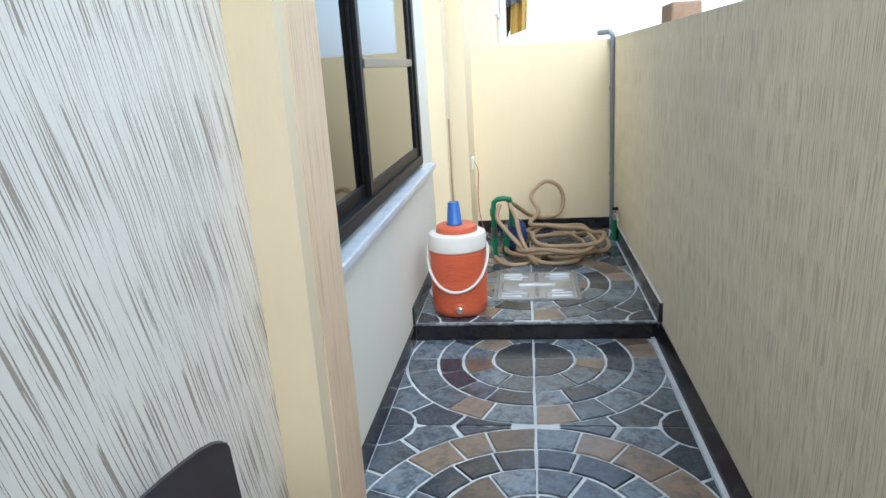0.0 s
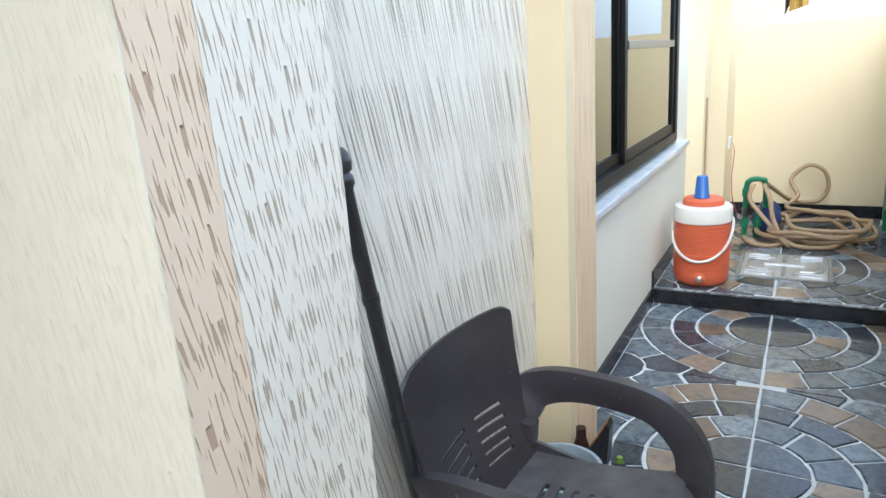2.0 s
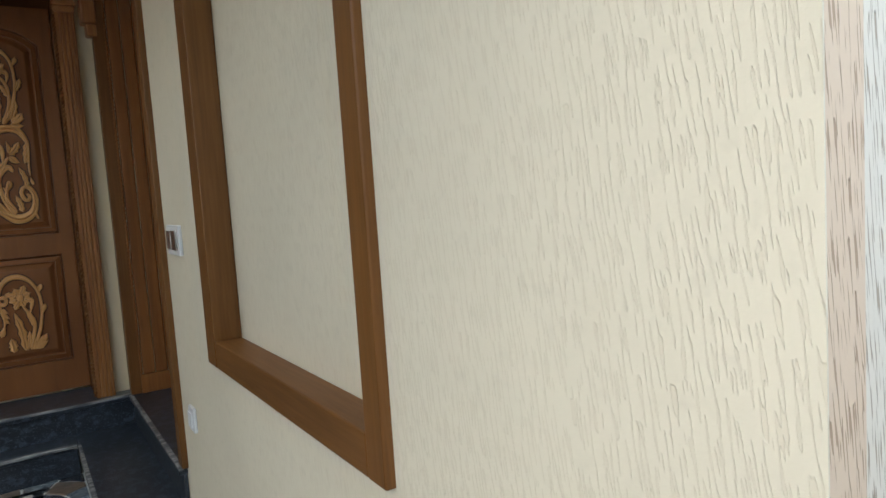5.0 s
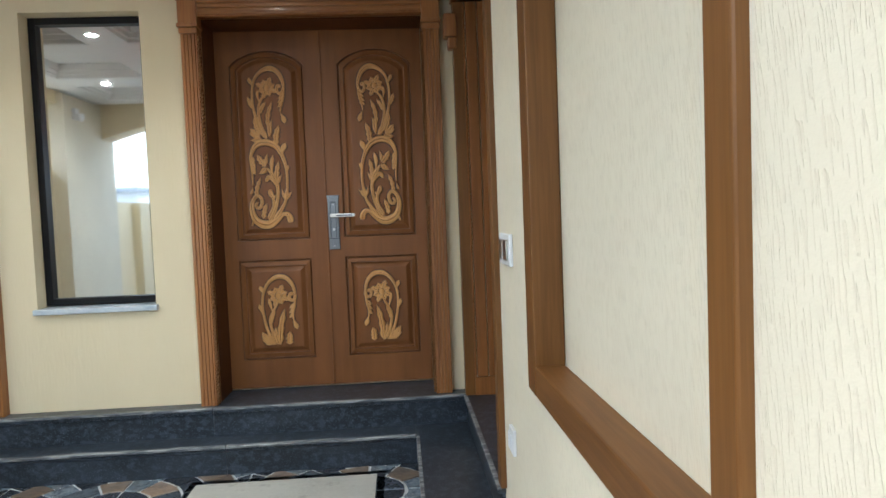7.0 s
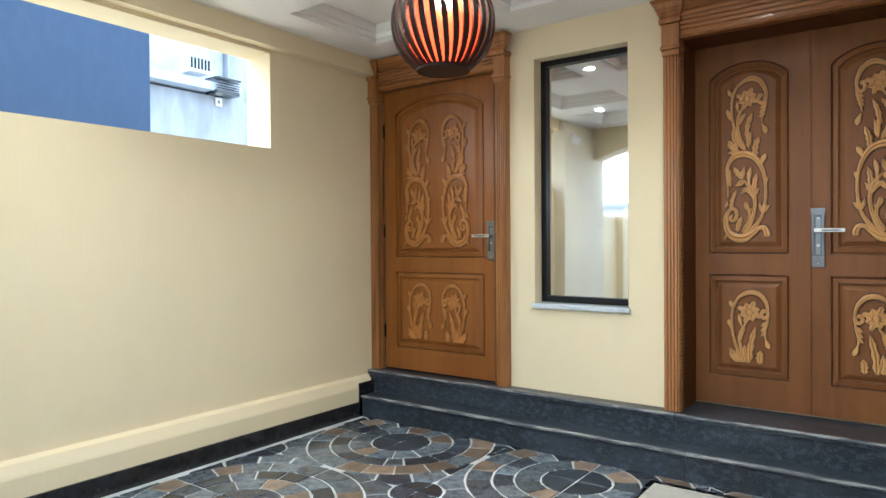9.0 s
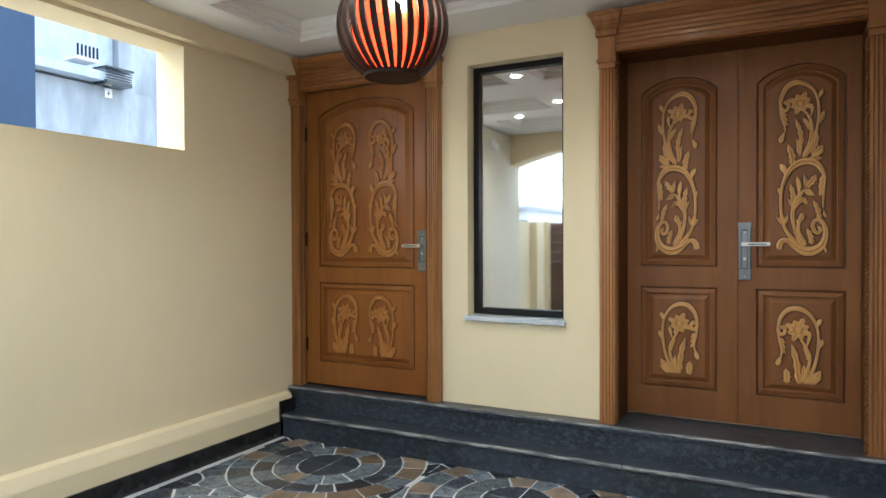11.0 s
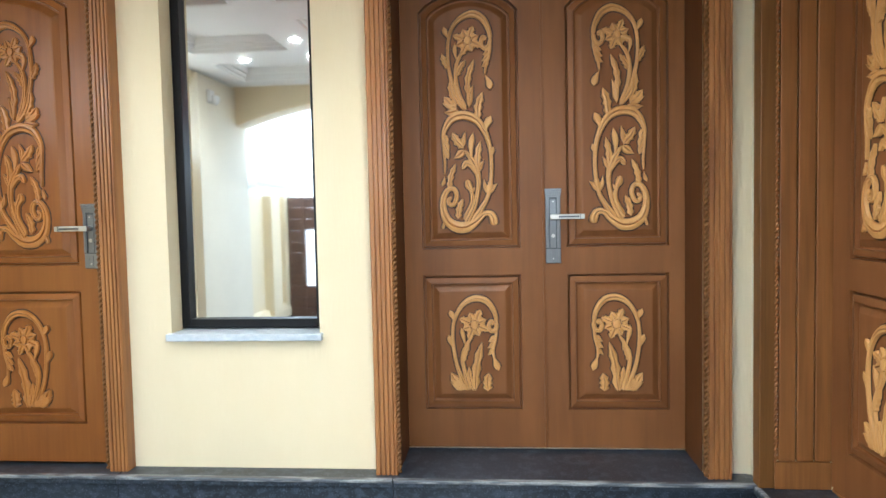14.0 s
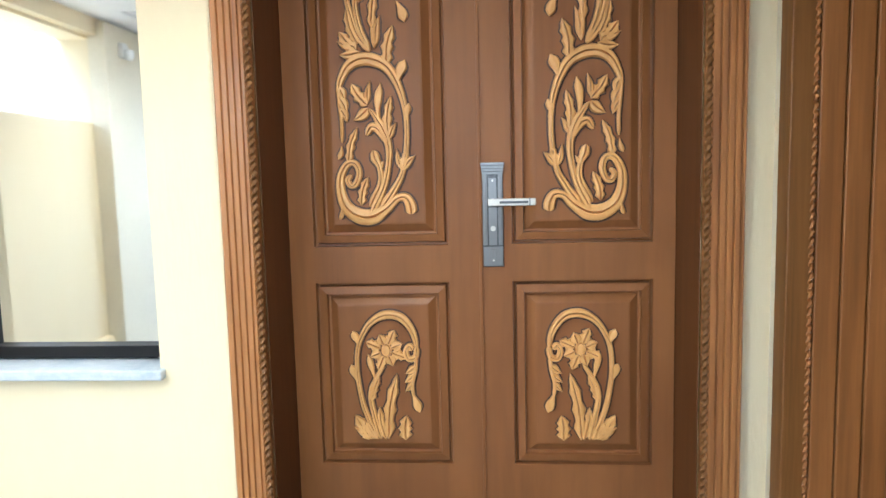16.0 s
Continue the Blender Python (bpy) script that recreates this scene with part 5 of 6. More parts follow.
DUSTY = material("dusty_brown_plastic", (0.045, 0.043, 0.046), 0.42, spots=[((6, 6, 6), 0.7, (0.085, 0.085, 0.092)), ((25, 25, 25), 0.3, (0.12, 0.12, 0.125))], bump=[((60, 60, 60), 0.05, 0.001)])
ch = tagged(empty("plastic_armchair", pose(0.247, 2.235, 0.008, 0, 0, -3)), "scuffed dark brown plastic armchair against the raked wall", "chair")
ch.scale = (0.875, 0.89, 1.018)
def back_fn(u, v):
    """u -1..1 across, v 0..1 up."""
    half = 0.215 + 0.035 * v - 0.014 * max(0, (v - 0.95) / 0.05) ** 2
    z = 0.40 + v * (0.365 - 0.012 * abs(u) ** 12 * v ** 6)
    return Vector((0.115 - 0.10 * v - 0.015 * math.sin(v * 3.1) + 0.035 * u * u * (0.7 + 0.3 * v), u * half, z))


us = [-1, -0.92, -0.8, -0.62, -0.44, -0.26, -0.1, 0.0, 0.1, 0.26, 0.44, 0.62, 0.8, 0.92, 1]
vs = [0, 0.06, 0.12] + [0.12 + 0.071 * (k // 2) + (0.05 if k % 2 else 0.0) for k in range(1, 12)] + [0.6, 0.7, 0.8, 0.88, 0.94, 0.98, 1.0]
slots = set()
for j in range(3, 13, 2):
    for i in (3, 4, 5, 8, 9, 10):
        slots.add((i, j))
shear = lambda u, v: back_fn(u, v - (0.05 * abs(u) if 0.1 < v < 0.6 else 0.0) * math.sin(min(1, max(0, (v - 0.1) / 0.5)) * math.pi))
smooth(part("backrest", sheet(shear, us, vs, slots, 0.008), PLAST, ch), 50)


def seat_fn(u, v):
    """u -1..1 across, v 0 back..1 front."""
    half = 0.205 + 0.045 * v
    drop = 0.05 * max(0.0, (v - 0.86) / 0.14) ** 2
    return Vector((0.10 + 0.44 * v, u * half, 0.405 + 0.02 * v + 0.018 * u * u - drop - 0.012 * math.sin(v * 3.1)))


us = [-1, -0.85, -0.66, -0.52, -0.36, -0.2, -0.08, 0.08, 0.2, 0.36, 0.52, 0.66, 0.85, 1]
vs = [0, 0.1, 0.18] + [0.18 + 0.085 * (k // 2) + (0.055 if k % 2 else 0.0) for k in range(1, 11)] + [0.72, 0.78, 0.86, 0.92, 0.97, 1.0]
slots = {(i, j) for i in (3, 4, 8, 9) for j in (3, 5, 7, 9, 11)}
smooth(part("seat", sheet(seat_fn, us, vs, slots, 0.008), DUSTY, ch), 50)
part("seat_apron", bar([(0.53, -0.24, 0.365), (0.555, -0.12, 0.36), (0.56, 0, 0.36), (0.555, 0.12, 0.36), (0.53, 0.24, 0.365)], (0.012, 0.012), (0.06, 0.05, 0.06), (1, 0, 0)), PLAST, ch)
for s in (-1, 1):
    y = s * 0.262
    smooth(part("armrest", bar([(0.085, s * 0.225, 0.525), (0.13, s * 0.252, 0.562), (0.22, y, 0.58), (0.36, y, 0.578), (0.45, y, 0.555), (0.512, y, 0.495), (0.53, s * 0.255, 0.43), (0.53, s * 0.25, 0.38)], (0.03, 0.036, 0.04, 0.04, 0.042, 0.042, 0.042), (0.12, 0.085, 0.068, 0.068, 0.078, 0.085, 0.09), (0, 1, 0)), PLAST, ch), 50)
    smooth(part("front_leg", bar([(0.53, s * 0.25, 0.42), (0.545, s * 0.262, 0.22), (0.56, s * 0.27, 0.0)], (0.05, 0.045, 0.04), (0.075, 0.055, 0.042), (0, 1, 0)), PLAST, ch), 50)
    smooth(part("rear_leg", bar([(0.11, s * 0.205, 0.50), (0.075, s * 0.225, 0.25), (0.03, s * 0.25, 0.0)], (0.05, 0.045, 0.04), (0.06, 0.06, 0.045), (0, 1, 0)), PLAST, ch), 50)
    part("side_rail", bar([(0.10, s * 0.212, 0.385), (0.3, s * 0.228, 0.375), (0.52, s * 0.245, 0.375)], (0.014, 0.014), (0.13, 0.07, 0.09), (0, 1, 0)), PLAST, ch)
POLE = material("black_painted_metal", (0.014, 0.014, 0.016), 0.35, spots=[((60, 60, 20), 0.3, (0.05, 0.05, 0.05))], coat=0.2)
a, b = Vector((0.232, 1.975, 1.19)), Vector((0.34, 2.075, 0.004))
po = tagged(empty("metal_pole"), "black metal pole with a finial leaning on the wall", "pole")
pf = lambda t: a + (b - a) * t
part("shaft", tube(bmesh.new(), [pf(0.03), pf(1.0)], 0.0135, 14), POLE, po)
smooth(part("finial", tube(bmesh.new(), [pf(-0.012), pf(-0.008), pf(0.0), pf(0.012), pf(0.022), pf(0.024), pf(0.03), pf(0.04), pf(0.045), pf(0.05)], [0.004, 0.013, 0.019, 0.021, 0.019, 0.014, 0.018, 0.019, 0.015, 0.0135], 16), POLE, po))
for t in (0.2, 0.4, 0.6):
    part("band", tube(bmesh.new(), [pf(t), pf(t + 0.012)], 0.0155, 14), POLE, po)
bu = tagged(empty("plastic_tub", pose(0.33, 2.70, 0.004)), "pale blue-grey plastic tub on the floor behind the chair", "tub")
smooth(part("tub_wall", lathe(bmesh.new(), [(0.0, 0.0), (0.10, 0.0), (0.115, 0.19), (0.122, 0.195), (0.122, 0.202), (0.112, 0.202), (0.097, 0.012), (0.0, 0.012)], 32), material("pale_grey_plastic", (0.32, 0.38, 0.42), 0.45, spots=[((12, 12, 12), 0.4, (0.22, 0.26, 0.29))]), bu))
st = tagged(empty("dark_bottle", pose(0.347, 2.85, 0.004)), "dark brown bottle standing by the pier", "bottle")
smooth(part("bottle_body", lathe(bmesh.new(), [(0.0, 0.0), (0.03, 0.0), (0.032, 0.01), (0.032, 0.16), (0.016, 0.21), (0.015, 0.245), (0.0, 0.245)], 20), material("brown_glass", (0.03, 0.008, 0.005), 0.15), st))
wd = tagged(empty("wood_offcut"), "dark wood offcut with a pale sawn edge leaning on the pier", "offcut")
part("board", extrude_profile(bmesh.new(), [(0.312, 0.004), (0.375, 0.004), (0.385, 0.15), (0.375, 0.165), (0.312, 0.05)], "y", 3.03, 3.085), POLE, wd)
part("sawn_edge", extrude_profile(bmesh.new(), [(0.312, 0.051), (0.375, 0.166), (0.375, 0.172), (0.312, 0.057)], "y", 3.032, 3.083), TRIM, wd, "pale sawn edge")
sb = tagged(empty("small_bottle", pose(0.435, 2.96, 0.004)), "small black bottle with a yellow-green cap", "bottle")
smooth(part("bottle_body", lathe(bmesh.new(), [(0.0, 0.0), (0.024, 0.0), (0.025, 0.06), (0.016, 0.08), (0.0, 0.082)], 18), POLE, sb))
part("cap", lathe(bmesh.new(), [(0.0, 0.100), (0.009, 0.100), (0.011, 0.082), (0.0, 0.082)], 14), material("lime_cap", (0.16, 0.26, 0.03), 0.4), sb)

# ---- porch floor slab and CCTV ----
sl = tagged(empty("pit_cover", pose(-2.42, 0.50, PF)), "grey cement pit cover in a black granite border", "pit cover")
part("cover_slab", boxes((-0.40, 0.45, -0.42, 0.46, 0, 0.008), bevel=0.003), CEMENT, sl)
part("border", boxes((-0.44, -0.405, -0.45, 0.53, 0, 0.006), (-0.40, 0.45, -0.45, -0.425, 0, 0.006), (-0.40, 0.45, 0.465, 0.50, 0, 0.006)), GRANITE, sl)
cv = tagged(empty("security_camera", pose(-0.26, YL + 0.13, 2.42)), "small white dome security camera on the wall", "camera")
part("mount", boxes((-0.04, 0.04, 0, 0.04, -0.05, 0.06), bevel=0.006), WHITE, cv)
smooth(part("dome", lathe(bmesh.new(), [(0.0, -0.06), (0.02, -0.055), (0.035, -0.03), (0.038, 0.0), (0.03, 0.02), (0.0, 0.025)], 24, (0, 0.065, -0.01)), WHITE, cv))

# ---- outside: gate, street and neighbours ----
gt = tagged(empty("front_gate", pose(2.1, 0, 0)), "brown horizontally boarded metal gate, closed", "gate")
for k in range(11):
    z = 0.08 + k * 0.138
    spans = ((-2.10, 1.18),) if not 3 <= k <= 7 else ((-2.10, -1.90), (-1.42, 1.18))
    for a, b in spans:
        part("board", boxes((-0.02, 0.02, a, b, z, z + 0.136), bevel=0.004), GATE, gt)
for y in (-2.12, -1.91, -1.41, 0.0, 1.17):
    part("post", boxes((-0.03, 0.03, y - 0.025, y + 0.025, 0.0, 1.60), bevel=0.004), GATE, gt)
structure(part("gate_pier", boxes((1.35, 1.62, YL, YL + 0.10, 0, 1.6), (1.95, 2.2, YL, YL + 0.05, 0, 1.62)), CREAM), "cream gate pier with a pale edge", "pier")
structure(part("street", boxes((2.4, 9.0, -40, 40, -0.059, -0.04)), PAVE), "pale concrete street outside the gate", "road")
PAINTW = material("white_render", (0.78, 0.78, 0.76), 0.8, spots=[((0.7, 0.7, 0.4), 0.5, (0.55, 0.58, 0.60)), ((3, 3, 1), 0.4, (0.68, 0.70, 0.72))], bump=[((30, 30, 30), 0.1, 0.003)])
STAINED = material("stained_concrete_render", (0.38, 0.42, 0.47), 0.85, spots=[((0.9, 0.9, 0.25), 0.9, (0.10, 0.11, 0.12)), ((5, 5, 2), 0.5, (0.24, 0.28, 0.33))], bump=[((20, 20, 20), 0.2, 0.004)])
WASHED = material("blue_white_limewash", (0.42, 0.48, 0.55), 0.85, spots=[((0.8, 0.8, 0.5), 0.6, (0.28, 0.34, 0.42)), ((4, 4, 2), 0.5, (0.55, 0.60, 0.64))], bump=[((20, 20, 20), 0.2, 0.004)])
BLUEWALL = material("blue_painted_render", (0.020, 0.050, 0.115), 0.7, spots=[((0.8, 0.8, 0.8), 0.4, (0.028, 0.066, 0.14)), ((12, 12, 6), 0.2, (0.05, 0.09, 0.16))], bump=[((40, 40, 40), 0.1, 0.003)])
DARKWIN = material("dark_window_glass", (0.03, 0.035, 0.04), 0.1)


def windows_on(b, rows, w, h):
    """Framed windows on a wall facing +y (normal) or -x; rows of (x, y, z, facing)."""
    for x, y, z, facing in rows:
        if facing == "y":
            wn_ = part("window", boxes((x - w / 2, x + w / 2, y, y + 0.05, z - h / 2, z - h / 2 + 0.06), (x - w / 2, x + w / 2, y, y + 0.05, z + h / 2 - 0.06, z + h / 2), (x - w / 2, x - w / 2 + 0.06, y, y + 0.05, z - h / 2 + 0.06, z + h / 2 - 0.06), (x + w / 2 - 0.06, x + w / 2, y, y + 0.05, z - h / 2 + 0.06, z + h / 2 - 0.06)), PAINTW, b)
            part("pane", boxes((x - w / 2 + 0.06, x + w / 2 - 0.06, y + 0.002, y + 0.01, z - h / 2 + 0.06, z + h / 2 - 0.06)), DARKWIN, wn_)
        else:
            wn_ = part("window", boxes((x - 0.05, x, y - w / 2, y + w / 2, z - h / 2, z - h / 2 + 0.06), (x - 0.05, x, y - w / 2, y + w / 2, z + h / 2 - 0.06, z + h / 2), (x - 0.05, x, y - w / 2, y - w / 2 + 0.06, z - h / 2 + 0.06, z + h / 2 - 0.06), (x - 0.05, x, y + w / 2 - 0.06, y + w / 2, z - h / 2 + 0.06, z + h / 2 - 0.06)), PAINTW, b)
            part("pane", boxes((x - 0.01, x - 0.002, y - w / 2 + 0.06, y + w / 2 - 0.06, z - h / 2 + 0.06, z + h / 2 - 0.06)), DARKWIN, wn_)


bl = tagged(empty("blue_building"), "plain blue-painted side wall of a neighbouring house", "building")
part("wall", boxes((-3.05, -1.4, -11.0, -5.0, -0.06, 4.2)), BLUEWALL, bl)
part("roof", boxes((-3.10, -1.35, -11.1, -4.95, 4.2, 4.35)), PAINTW, bl)
gb = tagged(empty("grey_building"), "weathered white and grey neighbouring building with balconies", "building")
gx0, gy0, gs = -8.56, -12.0, 1.2
part("wall", boxes((gx0 - 1.6 * gs, gx0 + 6 * gs, gy0 - 5, gy0, -0.06, 3.57 + 0.9 * gs)), STAINED, gb)
part("upper_wall", boxes((gx0 - 0.45 * gs, gx0 + 6 * gs, gy0 - 5, gy0 - 0.25 * gs, 3.57 + 0.9 * gs, 3.57 + 4 * gs)), WASHED, gb)
part("tall_wall", boxes((gx0 - 1.6 * gs, gx0 - 0.45 * gs, gy0 - 5, gy0 - 0.1, 3.57 + 0.9 * gs, 3.57 + 4 * gs)), STAINED, gb)
part("ledge", boxes((gx0 - 0.5 * gs, gx0 + 6 * gs, gy0 - 0.3, gy0 + 0.28 * gs, 3.57 + 0.95 * gs, 3.57 + 1.10 * gs)), WASHED, gb)
bal = part("balcony", boxes((gx0 - 0.40 * gs, gx0 + 0.10 * gs, gy0, gy0 + 0.35 * gs, 3.57 + 0.90 * gs, 3.57 + 0.97 * gs), (gx0 - 0.42 * gs, gx0 + 0.12 * gs, gy0, gy0 + 0.38 * gs, 3.57 + 1.17 * gs, 3.57 + 1.20 * gs)), DARKWIN, gb)
for k in range(4):
    part("rail", boxes((gx0 - 0.40 * gs, gx0 + 0.10 * gs, gy0 + 0.33 * gs, gy0 + 0.35 * gs, 3.57 + (0.99 + 0.045 * k) * gs, 3.57 + (1.005 + 0.045 * k) * gs)), ALU, bal)
bal = part("balcony", boxes((gx0 + 0.25 * gs, gx0 + 0.65 * gs, gy0, gy0 + 0.35 * gs, 3.57 + 1.20 * gs, 3.57 + 1.25 * gs)), PAINTW, gb)
for k in range(6):
    part("rail", boxes((gx0 + (0.25 + 0.07 * k) * gs, gx0 + (0.27 + 0.07 * k) * gs, gy0 + 0.32 * gs, gy0 + 0.35 * gs, 3.57 + 1.25 * gs, 3.57 + 1.45 * gs)), ALU, bal)
windows_on(gb, [(gx0 - 0.15 * gs, gy0 + 0.01, 3.57 + 0.80 * gs, "y")], 0.14 * gs, 0.16 * gs)

nb = tagged(empty("rear_house"), "cream neighbouring house beyond the end wall", "house")
part("wall", boxes((-6.0, 0.52, 7.4, 13.0, -0.06, 6.5)), CREAM, nb)
part("roof", boxes((-6.1, 0.62, 7.3, 13.1, 6.5, 6.7)), PAINTW, nb)
for y in (8.15, 8.65):
    wn_ = part("window", boxes((0.52, 0.54, y - 0.16, y + 0.16, 1.75, 1.80), (0.52, 0.54, y - 0.16, y + 0.16, 3.0, 3.05), (0.52, 0.54, y - 0.16, y - 0.12, 1.8, 3.0), (0.52, 0.54, y + 0.12, y + 0.16, 1.8, 3.0)), PAINTW, nb)
    part("pane", boxes((0.521, 0.53, y - 0.12, y + 0.12, 1.8, 3.0)), DARKWIN, wn_)
ld = tagged(empty("hanging_laundry"), "dark grey and mustard cloths hanging from a neighbour's line", "laundry")
for k, (col, xx, zz, ww, hh) in enumerate((((0.10, 0.11, 0.13), 0.70, 2.25, 0.17, 0.42), ((0.42, 0.27, 0.06), 0.74, 1.90, 0.16, 0.33), ((0.45, 0.20, 0.20), 0.80, 2.35, 0.10, 0.25), ((0.10, 0.07, 0.06), 0.64, 2.35, 0.05, 0.80))):
    cloth = sheet(lambda u, v: Vector((xx + ww * (u - 0.5) + 0.02 * v * math.sin(k + 3), 8.4 + 0.03 * math.sin(u * 14 + k) + 0.05 * k, zz - hh * v * (1 - 0.15 * u))), [i / 10 for i in range(11)], [i / 6 for i in range(7)], (), 0.004)
    smooth(part("cloth", cloth, material("cloth_%s" % "abcd"[k], col, 0.9, spots=[((20, 20, 20), 0.3, tuple(c * 0.6 for c in col))]), ld), 60)
part("line", tube(bmesh.new(), [(0.52, 8.45, 2.36), (2.4, 8.45, 2.36)], 0.006, 6), ALU, ld)
for name, x, y, w, d, h, mat, lab in (("street_house", 18.5, -11.0, 5, 2.4, 2.6, PAINTW, "white house across the street"), ("street_house", 15.0, -3.5, 6, 6, 1.9, STAINED, "low grey house across the street"), ("street_house", 16.0, -19.5, 6, 7, 2.3, PAINTW, "white house further along the street")):
    hs = tagged(empty(name), lab, "house", "houses across the street")
    part("wall", boxes((x, x + w, y, y + d, -0.06, h)), mat, hs)
    part("roof", boxes((x - 0.4, x + w + 0.2, y - 0.2, y + d + 0.2, h, h + 0.18)), material("grey_roof_edge", (0.30, 0.33, 0.36), 0.7) if h > 2.4 else PAINTW, hs)
    windows_on(hs, [(x, y + d * q, h - 0.8, "x") for q in (0.2, 0.5, 0.8)], 1.2, 0.9)

# ---- tiled floors: stones of the circle pattern, each its own piece ----
SLATE = material("dark_slate_stone", (0.024, 0.032, 0.046), 0.17, spots=[((16, 16, 16), 0.7, (0.05, 0.056, 0.07)), ((75, 75, 75), 0.4, (0.11, 0.12, 0.14))], bump=[((38, 38, 38), 0.4, 0.003)], spread=0.4)
GREYS = material("grey_stone", (0.115, 0.145, 0.175), 0.18, spots=[((9, 9, 9), 0.5, (0.14, 0.125, 0.105), 0.5, 0.65), ((20, 20, 20), 0.8, (0.035, 0.048, 0.066), 0.45, 0.6), ((75, 75, 75), 0.5, (0.22, 0.25, 0.27))], bump=[((38, 38, 38), 0.4, 0.003)], spread=0.45)
TAN = material("tan_stone", (0.205, 0.152, 0.108), 0.28, spots=[((9, 9, 9), 0.6, (0.09, 0.10, 0.11), 0.48, 0.65), ((20, 20, 20), 0.6, (0.075, 0.06, 0.05), 0.48, 0.62), ((75, 75, 75), 0.4, (0.26, 0.19, 0.13))], bump=[((38, 38, 38), 0.4, 0.003)], spread=0.45)
TILE = 0.59
rng = random.Random(11)


def sector(r0, r1, a0, a1, gap):
    """Outline of a ring stone with grout gaps; angles in radians."""
    n = max(2, int((a1 - a0) / 0.14) + 1)
    g0, g1 = gap / 2 / max(r0, 0.05), gap / 2 / r1
    pts = [(r1 * math.cos(a0 + g1 + (a1 - a0 - 2 * g1) * k / n), r1 * math.sin(a0 + g1 + (a1 - a0 - 2 * g1) * k / n)) for k in range(n + 1)]
    if r0 < 0.02:
        return pts + [(0.008 * math.cos((a0 + a1) / 2), 0.008 * math.sin((a0 + a1) / 2))]
    return pts + [(r0 * math.cos(a1 - g0 - (a1 - a0 - 2 * g0) * k / n), r0 * math.sin(a1 - g0 - (a1 - a0 - 2 * g0) * k / n)) for k in range(n + 1)]


def circle_stones():
    """Outlines of the stones of one four-tile circle, with their kind."""
    out = []
    q = math.pi / 2
    G = 0.009
    for quad in range(4):
        b = quad * q
        out.append((sector(0.0, 0.178, b, b + q, 0.008), "dark"))
        for r0, r1, n, kinds in ((0.190, 0.316, 3, ("tan", "grey", "grey")), (0.327, 0.432, 4, ("dark",)), (0.443, 0.572, 5, ("tan", "grey", "grey", "grey"))):
            cuts = [0] + [(k + rng.uniform(-0.22, 0.22)) / n for k in range(1, n)] + [1]
            for k in range(n):
                kind = rng.choice(kinds)
                if kind == "dark" and rng.random() < 0.12:
                    kind = "grey"
                out.append((sector(r0, r1, b + q * cuts[k], b + q * cuts[k + 1], G), kind))
        lim = TILE - 0.005
        def outer(t):
            c, s = math.cos(t), math.sin(t)
            d = min(lim / c, lim / s)
            bb = TILE * (c + s)
            disc = bb * bb - (2 * TILE * TILE - 0.145 ** 2)
            return min(d, bb - math.sqrt(disc)) if disc > 0 else d
        edges = [0.14, 0.48, 0.785, 1.09, 1.43]
        for e0, e1 in zip(edges, edges[1:]):
            ts = [e0 + 0.012 + (e1 - e0 - 0.024) * k / 5 for k in range(6)]
            poly = [(outer(t) * math.cos(b + t), outer(t) * math.sin(b + t)) for t in ts if outer(t) > 0.59]
            poly += [(0.583 * math.cos(b + t), 0.583 * math.sin(b + t)) for t in ts[::-1]]
            if len(poly) > 5:
                out.append((poly, rng.choice(("dark", "grey", "dark", "grey"))))
        cc = (TILE - 0.004)
        cs, sn = math.cos(b), math.sin(b)
        pl = [(cc, cc)] + [(cc - 0.128 * math.cos(t), cc - 0.128 * math.sin(t)) for t in (q * k / 5 for k in range(6))]
        out.append(([(x * cs - y * sn, x * sn + y * cs) for x, y in pl], "dark"))
    wob = random.Random(5)
    return [([(x + wob.uniform(-0.0025, 0.0025), y + wob.uniform(-0.0025, 0.0025)) for x, y in poly], kind) for poly, kind in out]


def clip(poly, x0, x1, y0, y1):
    for axis, lim, sign in ((0, x0, 1), (0, x1, -1), (1, y0, 1), (1, y1, -1)):
        res = []
        for i, p in enumerate(poly):
            r = poly[i - 1]
            ip, ir = (p[axis] - lim) * sign >= 0, (r[axis] - lim) * sign >= 0
            if ip != ir:
                t = (lim - r[axis]) / (p[axis] - r[axis])
                res.append((r[0] + (p[0] - r[0]) * t, r[1] + (p[1] - r[1]) * t))
            if ip:
                res.append(p)
        poly = res
        if len(poly) < 3:
            return []
    return poly


def stone_mesh(bm, poly, z=0.0, h=0.006):
    cx, cy = sum(p[0] for p in poly) / len(poly), sum(p[1] for p in poly) / len(poly)
    base = [bm.verts.new((x, y, z)) for x, y in poly]
    top = []
    for x, y in poly:
        d = math.hypot(x - cx, y - cy) + 1e-6
        k = max(0.0, 1 - 0.004 / d)
        top.append(bm.verts.new((cx + (x - cx) * k, cy + (y - cy) * k, z + h)))
    n = len(poly)
    for i in range(n):
        bm.faces.new((base[i], base[(i + 1) % n], top[(i + 1) % n], top[i]))
    bm.faces.new(top)


KIND = {"dark": SLATE, "grey": GREYS, "tan": TAN}
PATTERN = circle_stones()
SHARED = {}


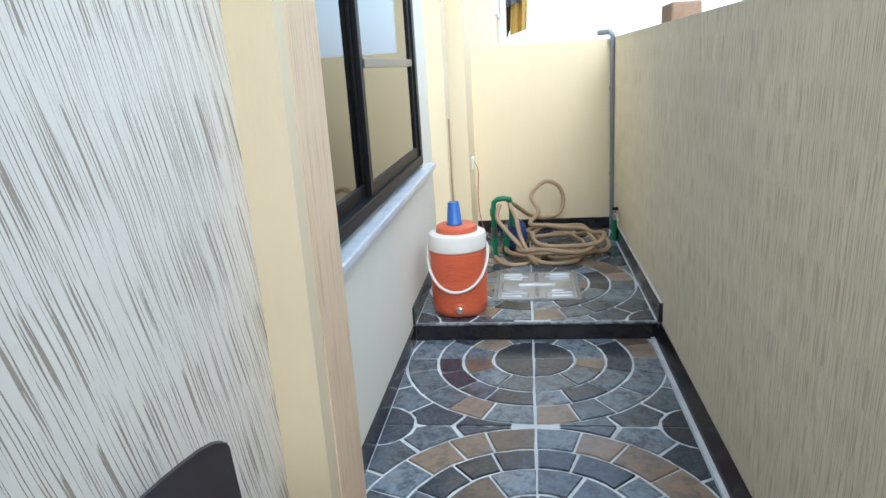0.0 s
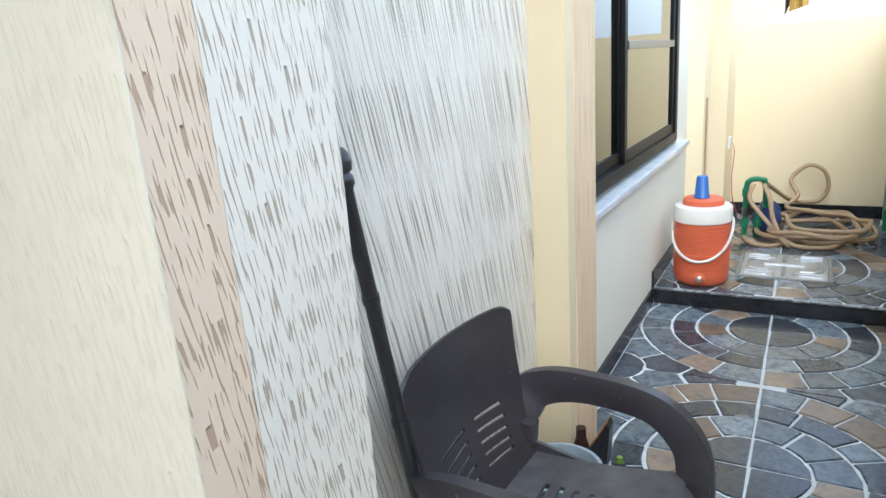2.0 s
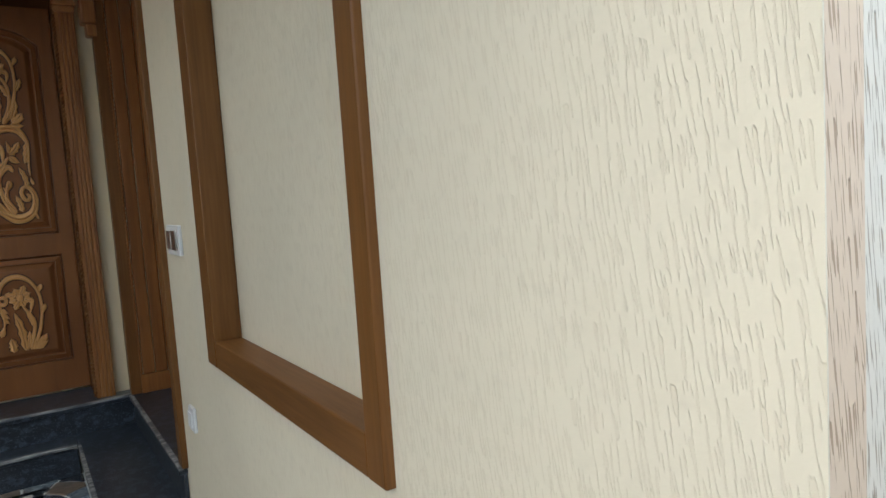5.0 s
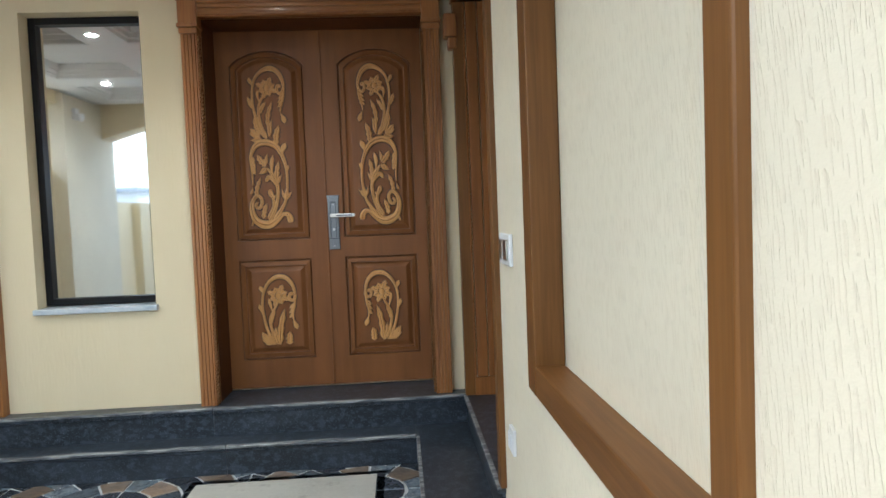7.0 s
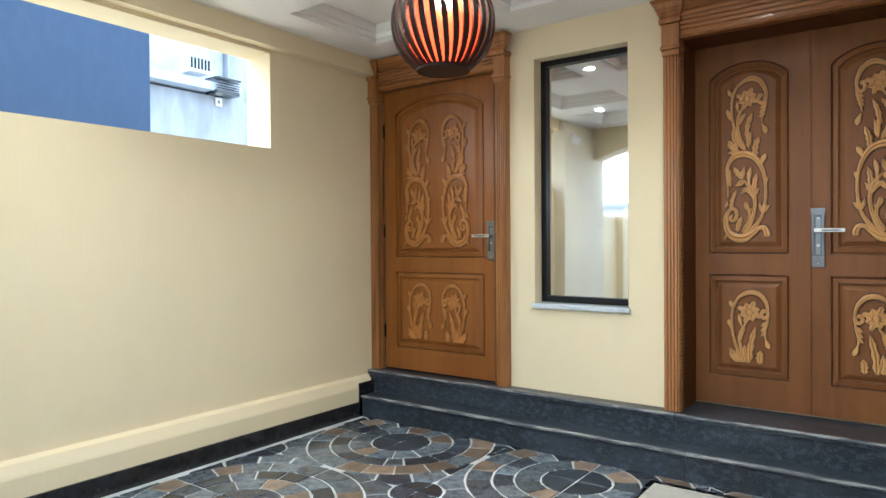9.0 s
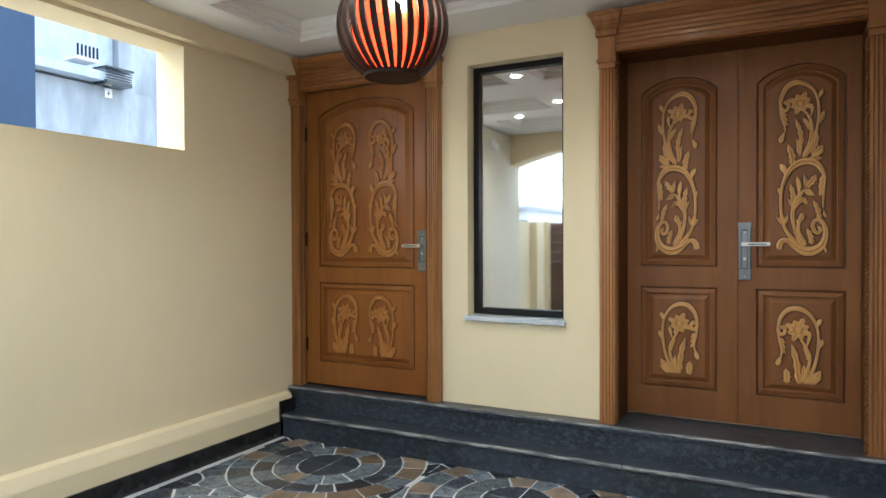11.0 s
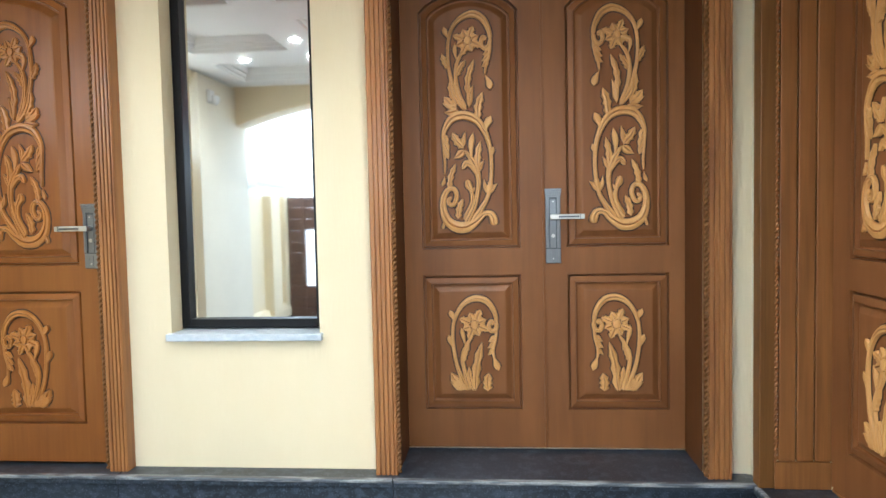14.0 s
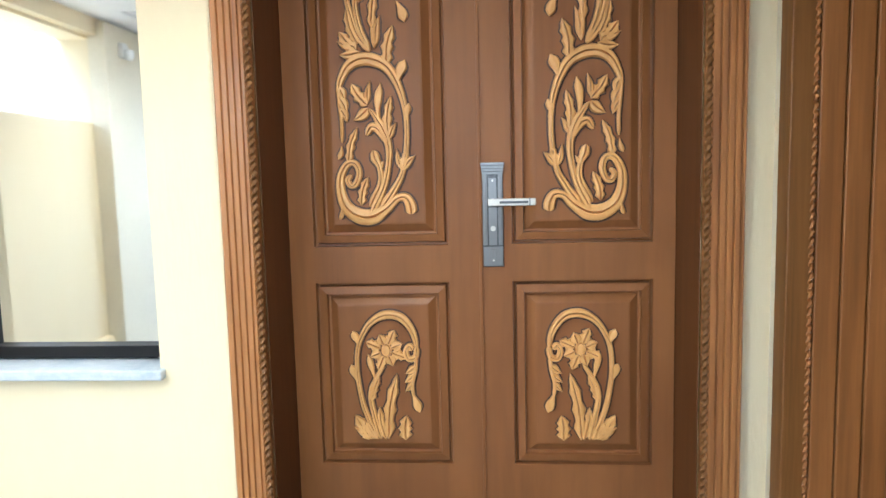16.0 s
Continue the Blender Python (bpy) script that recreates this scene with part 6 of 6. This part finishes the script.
def lay(floor, centres, z, rect):
    """Lays whole circles of stones on a floor, cut off at its edges."""
    x0, x1, y0, y1 = rect
    for cx, cy in centres:
        for i, (poly, kind) in enumerate(PATTERN):
            moved = [(x + cx, y + cy) for x, y in poly]
            if all(x0 <= x <= x1 and y0 <= y <= y1 for x, y in moved):
                if i not in SHARED:
                    bm = bmesh.new()
                    stone_mesh(bm, poly)
                    me = bpy.data.meshes.new("stone")
                    bmesh.ops.recalc_face_normals(bm, faces=bm.faces)
                    bm.to_mesh(me)
                    bm.free()
                    me.materials.append(KIND[kind])
                    SHARED[i] = me
                ob = new("stone", SHARED[i])
                ob.location = (cx, cy, z)
                ob.parent = floor
            else:
                cut = clip(moved, x0, x1, y0, y1)
                if len(cut) >= 3 and max(p[0] for p in cut) - min(p[0] for p in cut) > 0.012 and max(p[1] for p in cut) - min(p[1] for p in cut) > 0.012:
                    bm = bmesh.new()
                    stone_mesh(bm, [(x - cx, y - cy) for x, y in cut])
                    ob = part("stone", bm, KIND[kind], floor)
                    ob.location = (cx, cy, z)


floors = bpy.data.objects
lay(floors["floor_passage"], [(0.787, 2.026), (0.787, 3.206), (0.787, 4.386)], 0.002, (XP + 0.015, XR - 0.055, YN + T + 0.01, 4.598))
lay(floors["floor_passage_raised"], [(0.787, 5.215), (0.787, 6.395)], UP, (XP + 0.015, XR - 0.028, 4.63, YB - 0.015))
lay(floors["floor_porch"], [(-2.62 + 1.18 * i, -1.44 + 1.18 * j) for i in range(2) for j in range(3)], PF, (TF - 0.01, -0.88, YL + 0.075, 1.175))
bm = {"dark": bmesh.new(), "grey": bmesh.new(), "tan": bmesh.new()}
for i in range(2, 5):
    for j in range(3):
        for poly, kind in PATTERN:
            cut = clip([(x - 2.62 + 1.18 * i, y - 1.44 + 1.18 * j) for x, y in poly], -0.87, 2.05, YL + 0.075, 1.175)
            if len(cut) >= 3:
                stone_mesh(bm[kind], cut, PF)
for kind in bm:
    tagged(part("far_stones", bm[kind], KIND[kind], floors["floor_porch"]), kind="stuff")
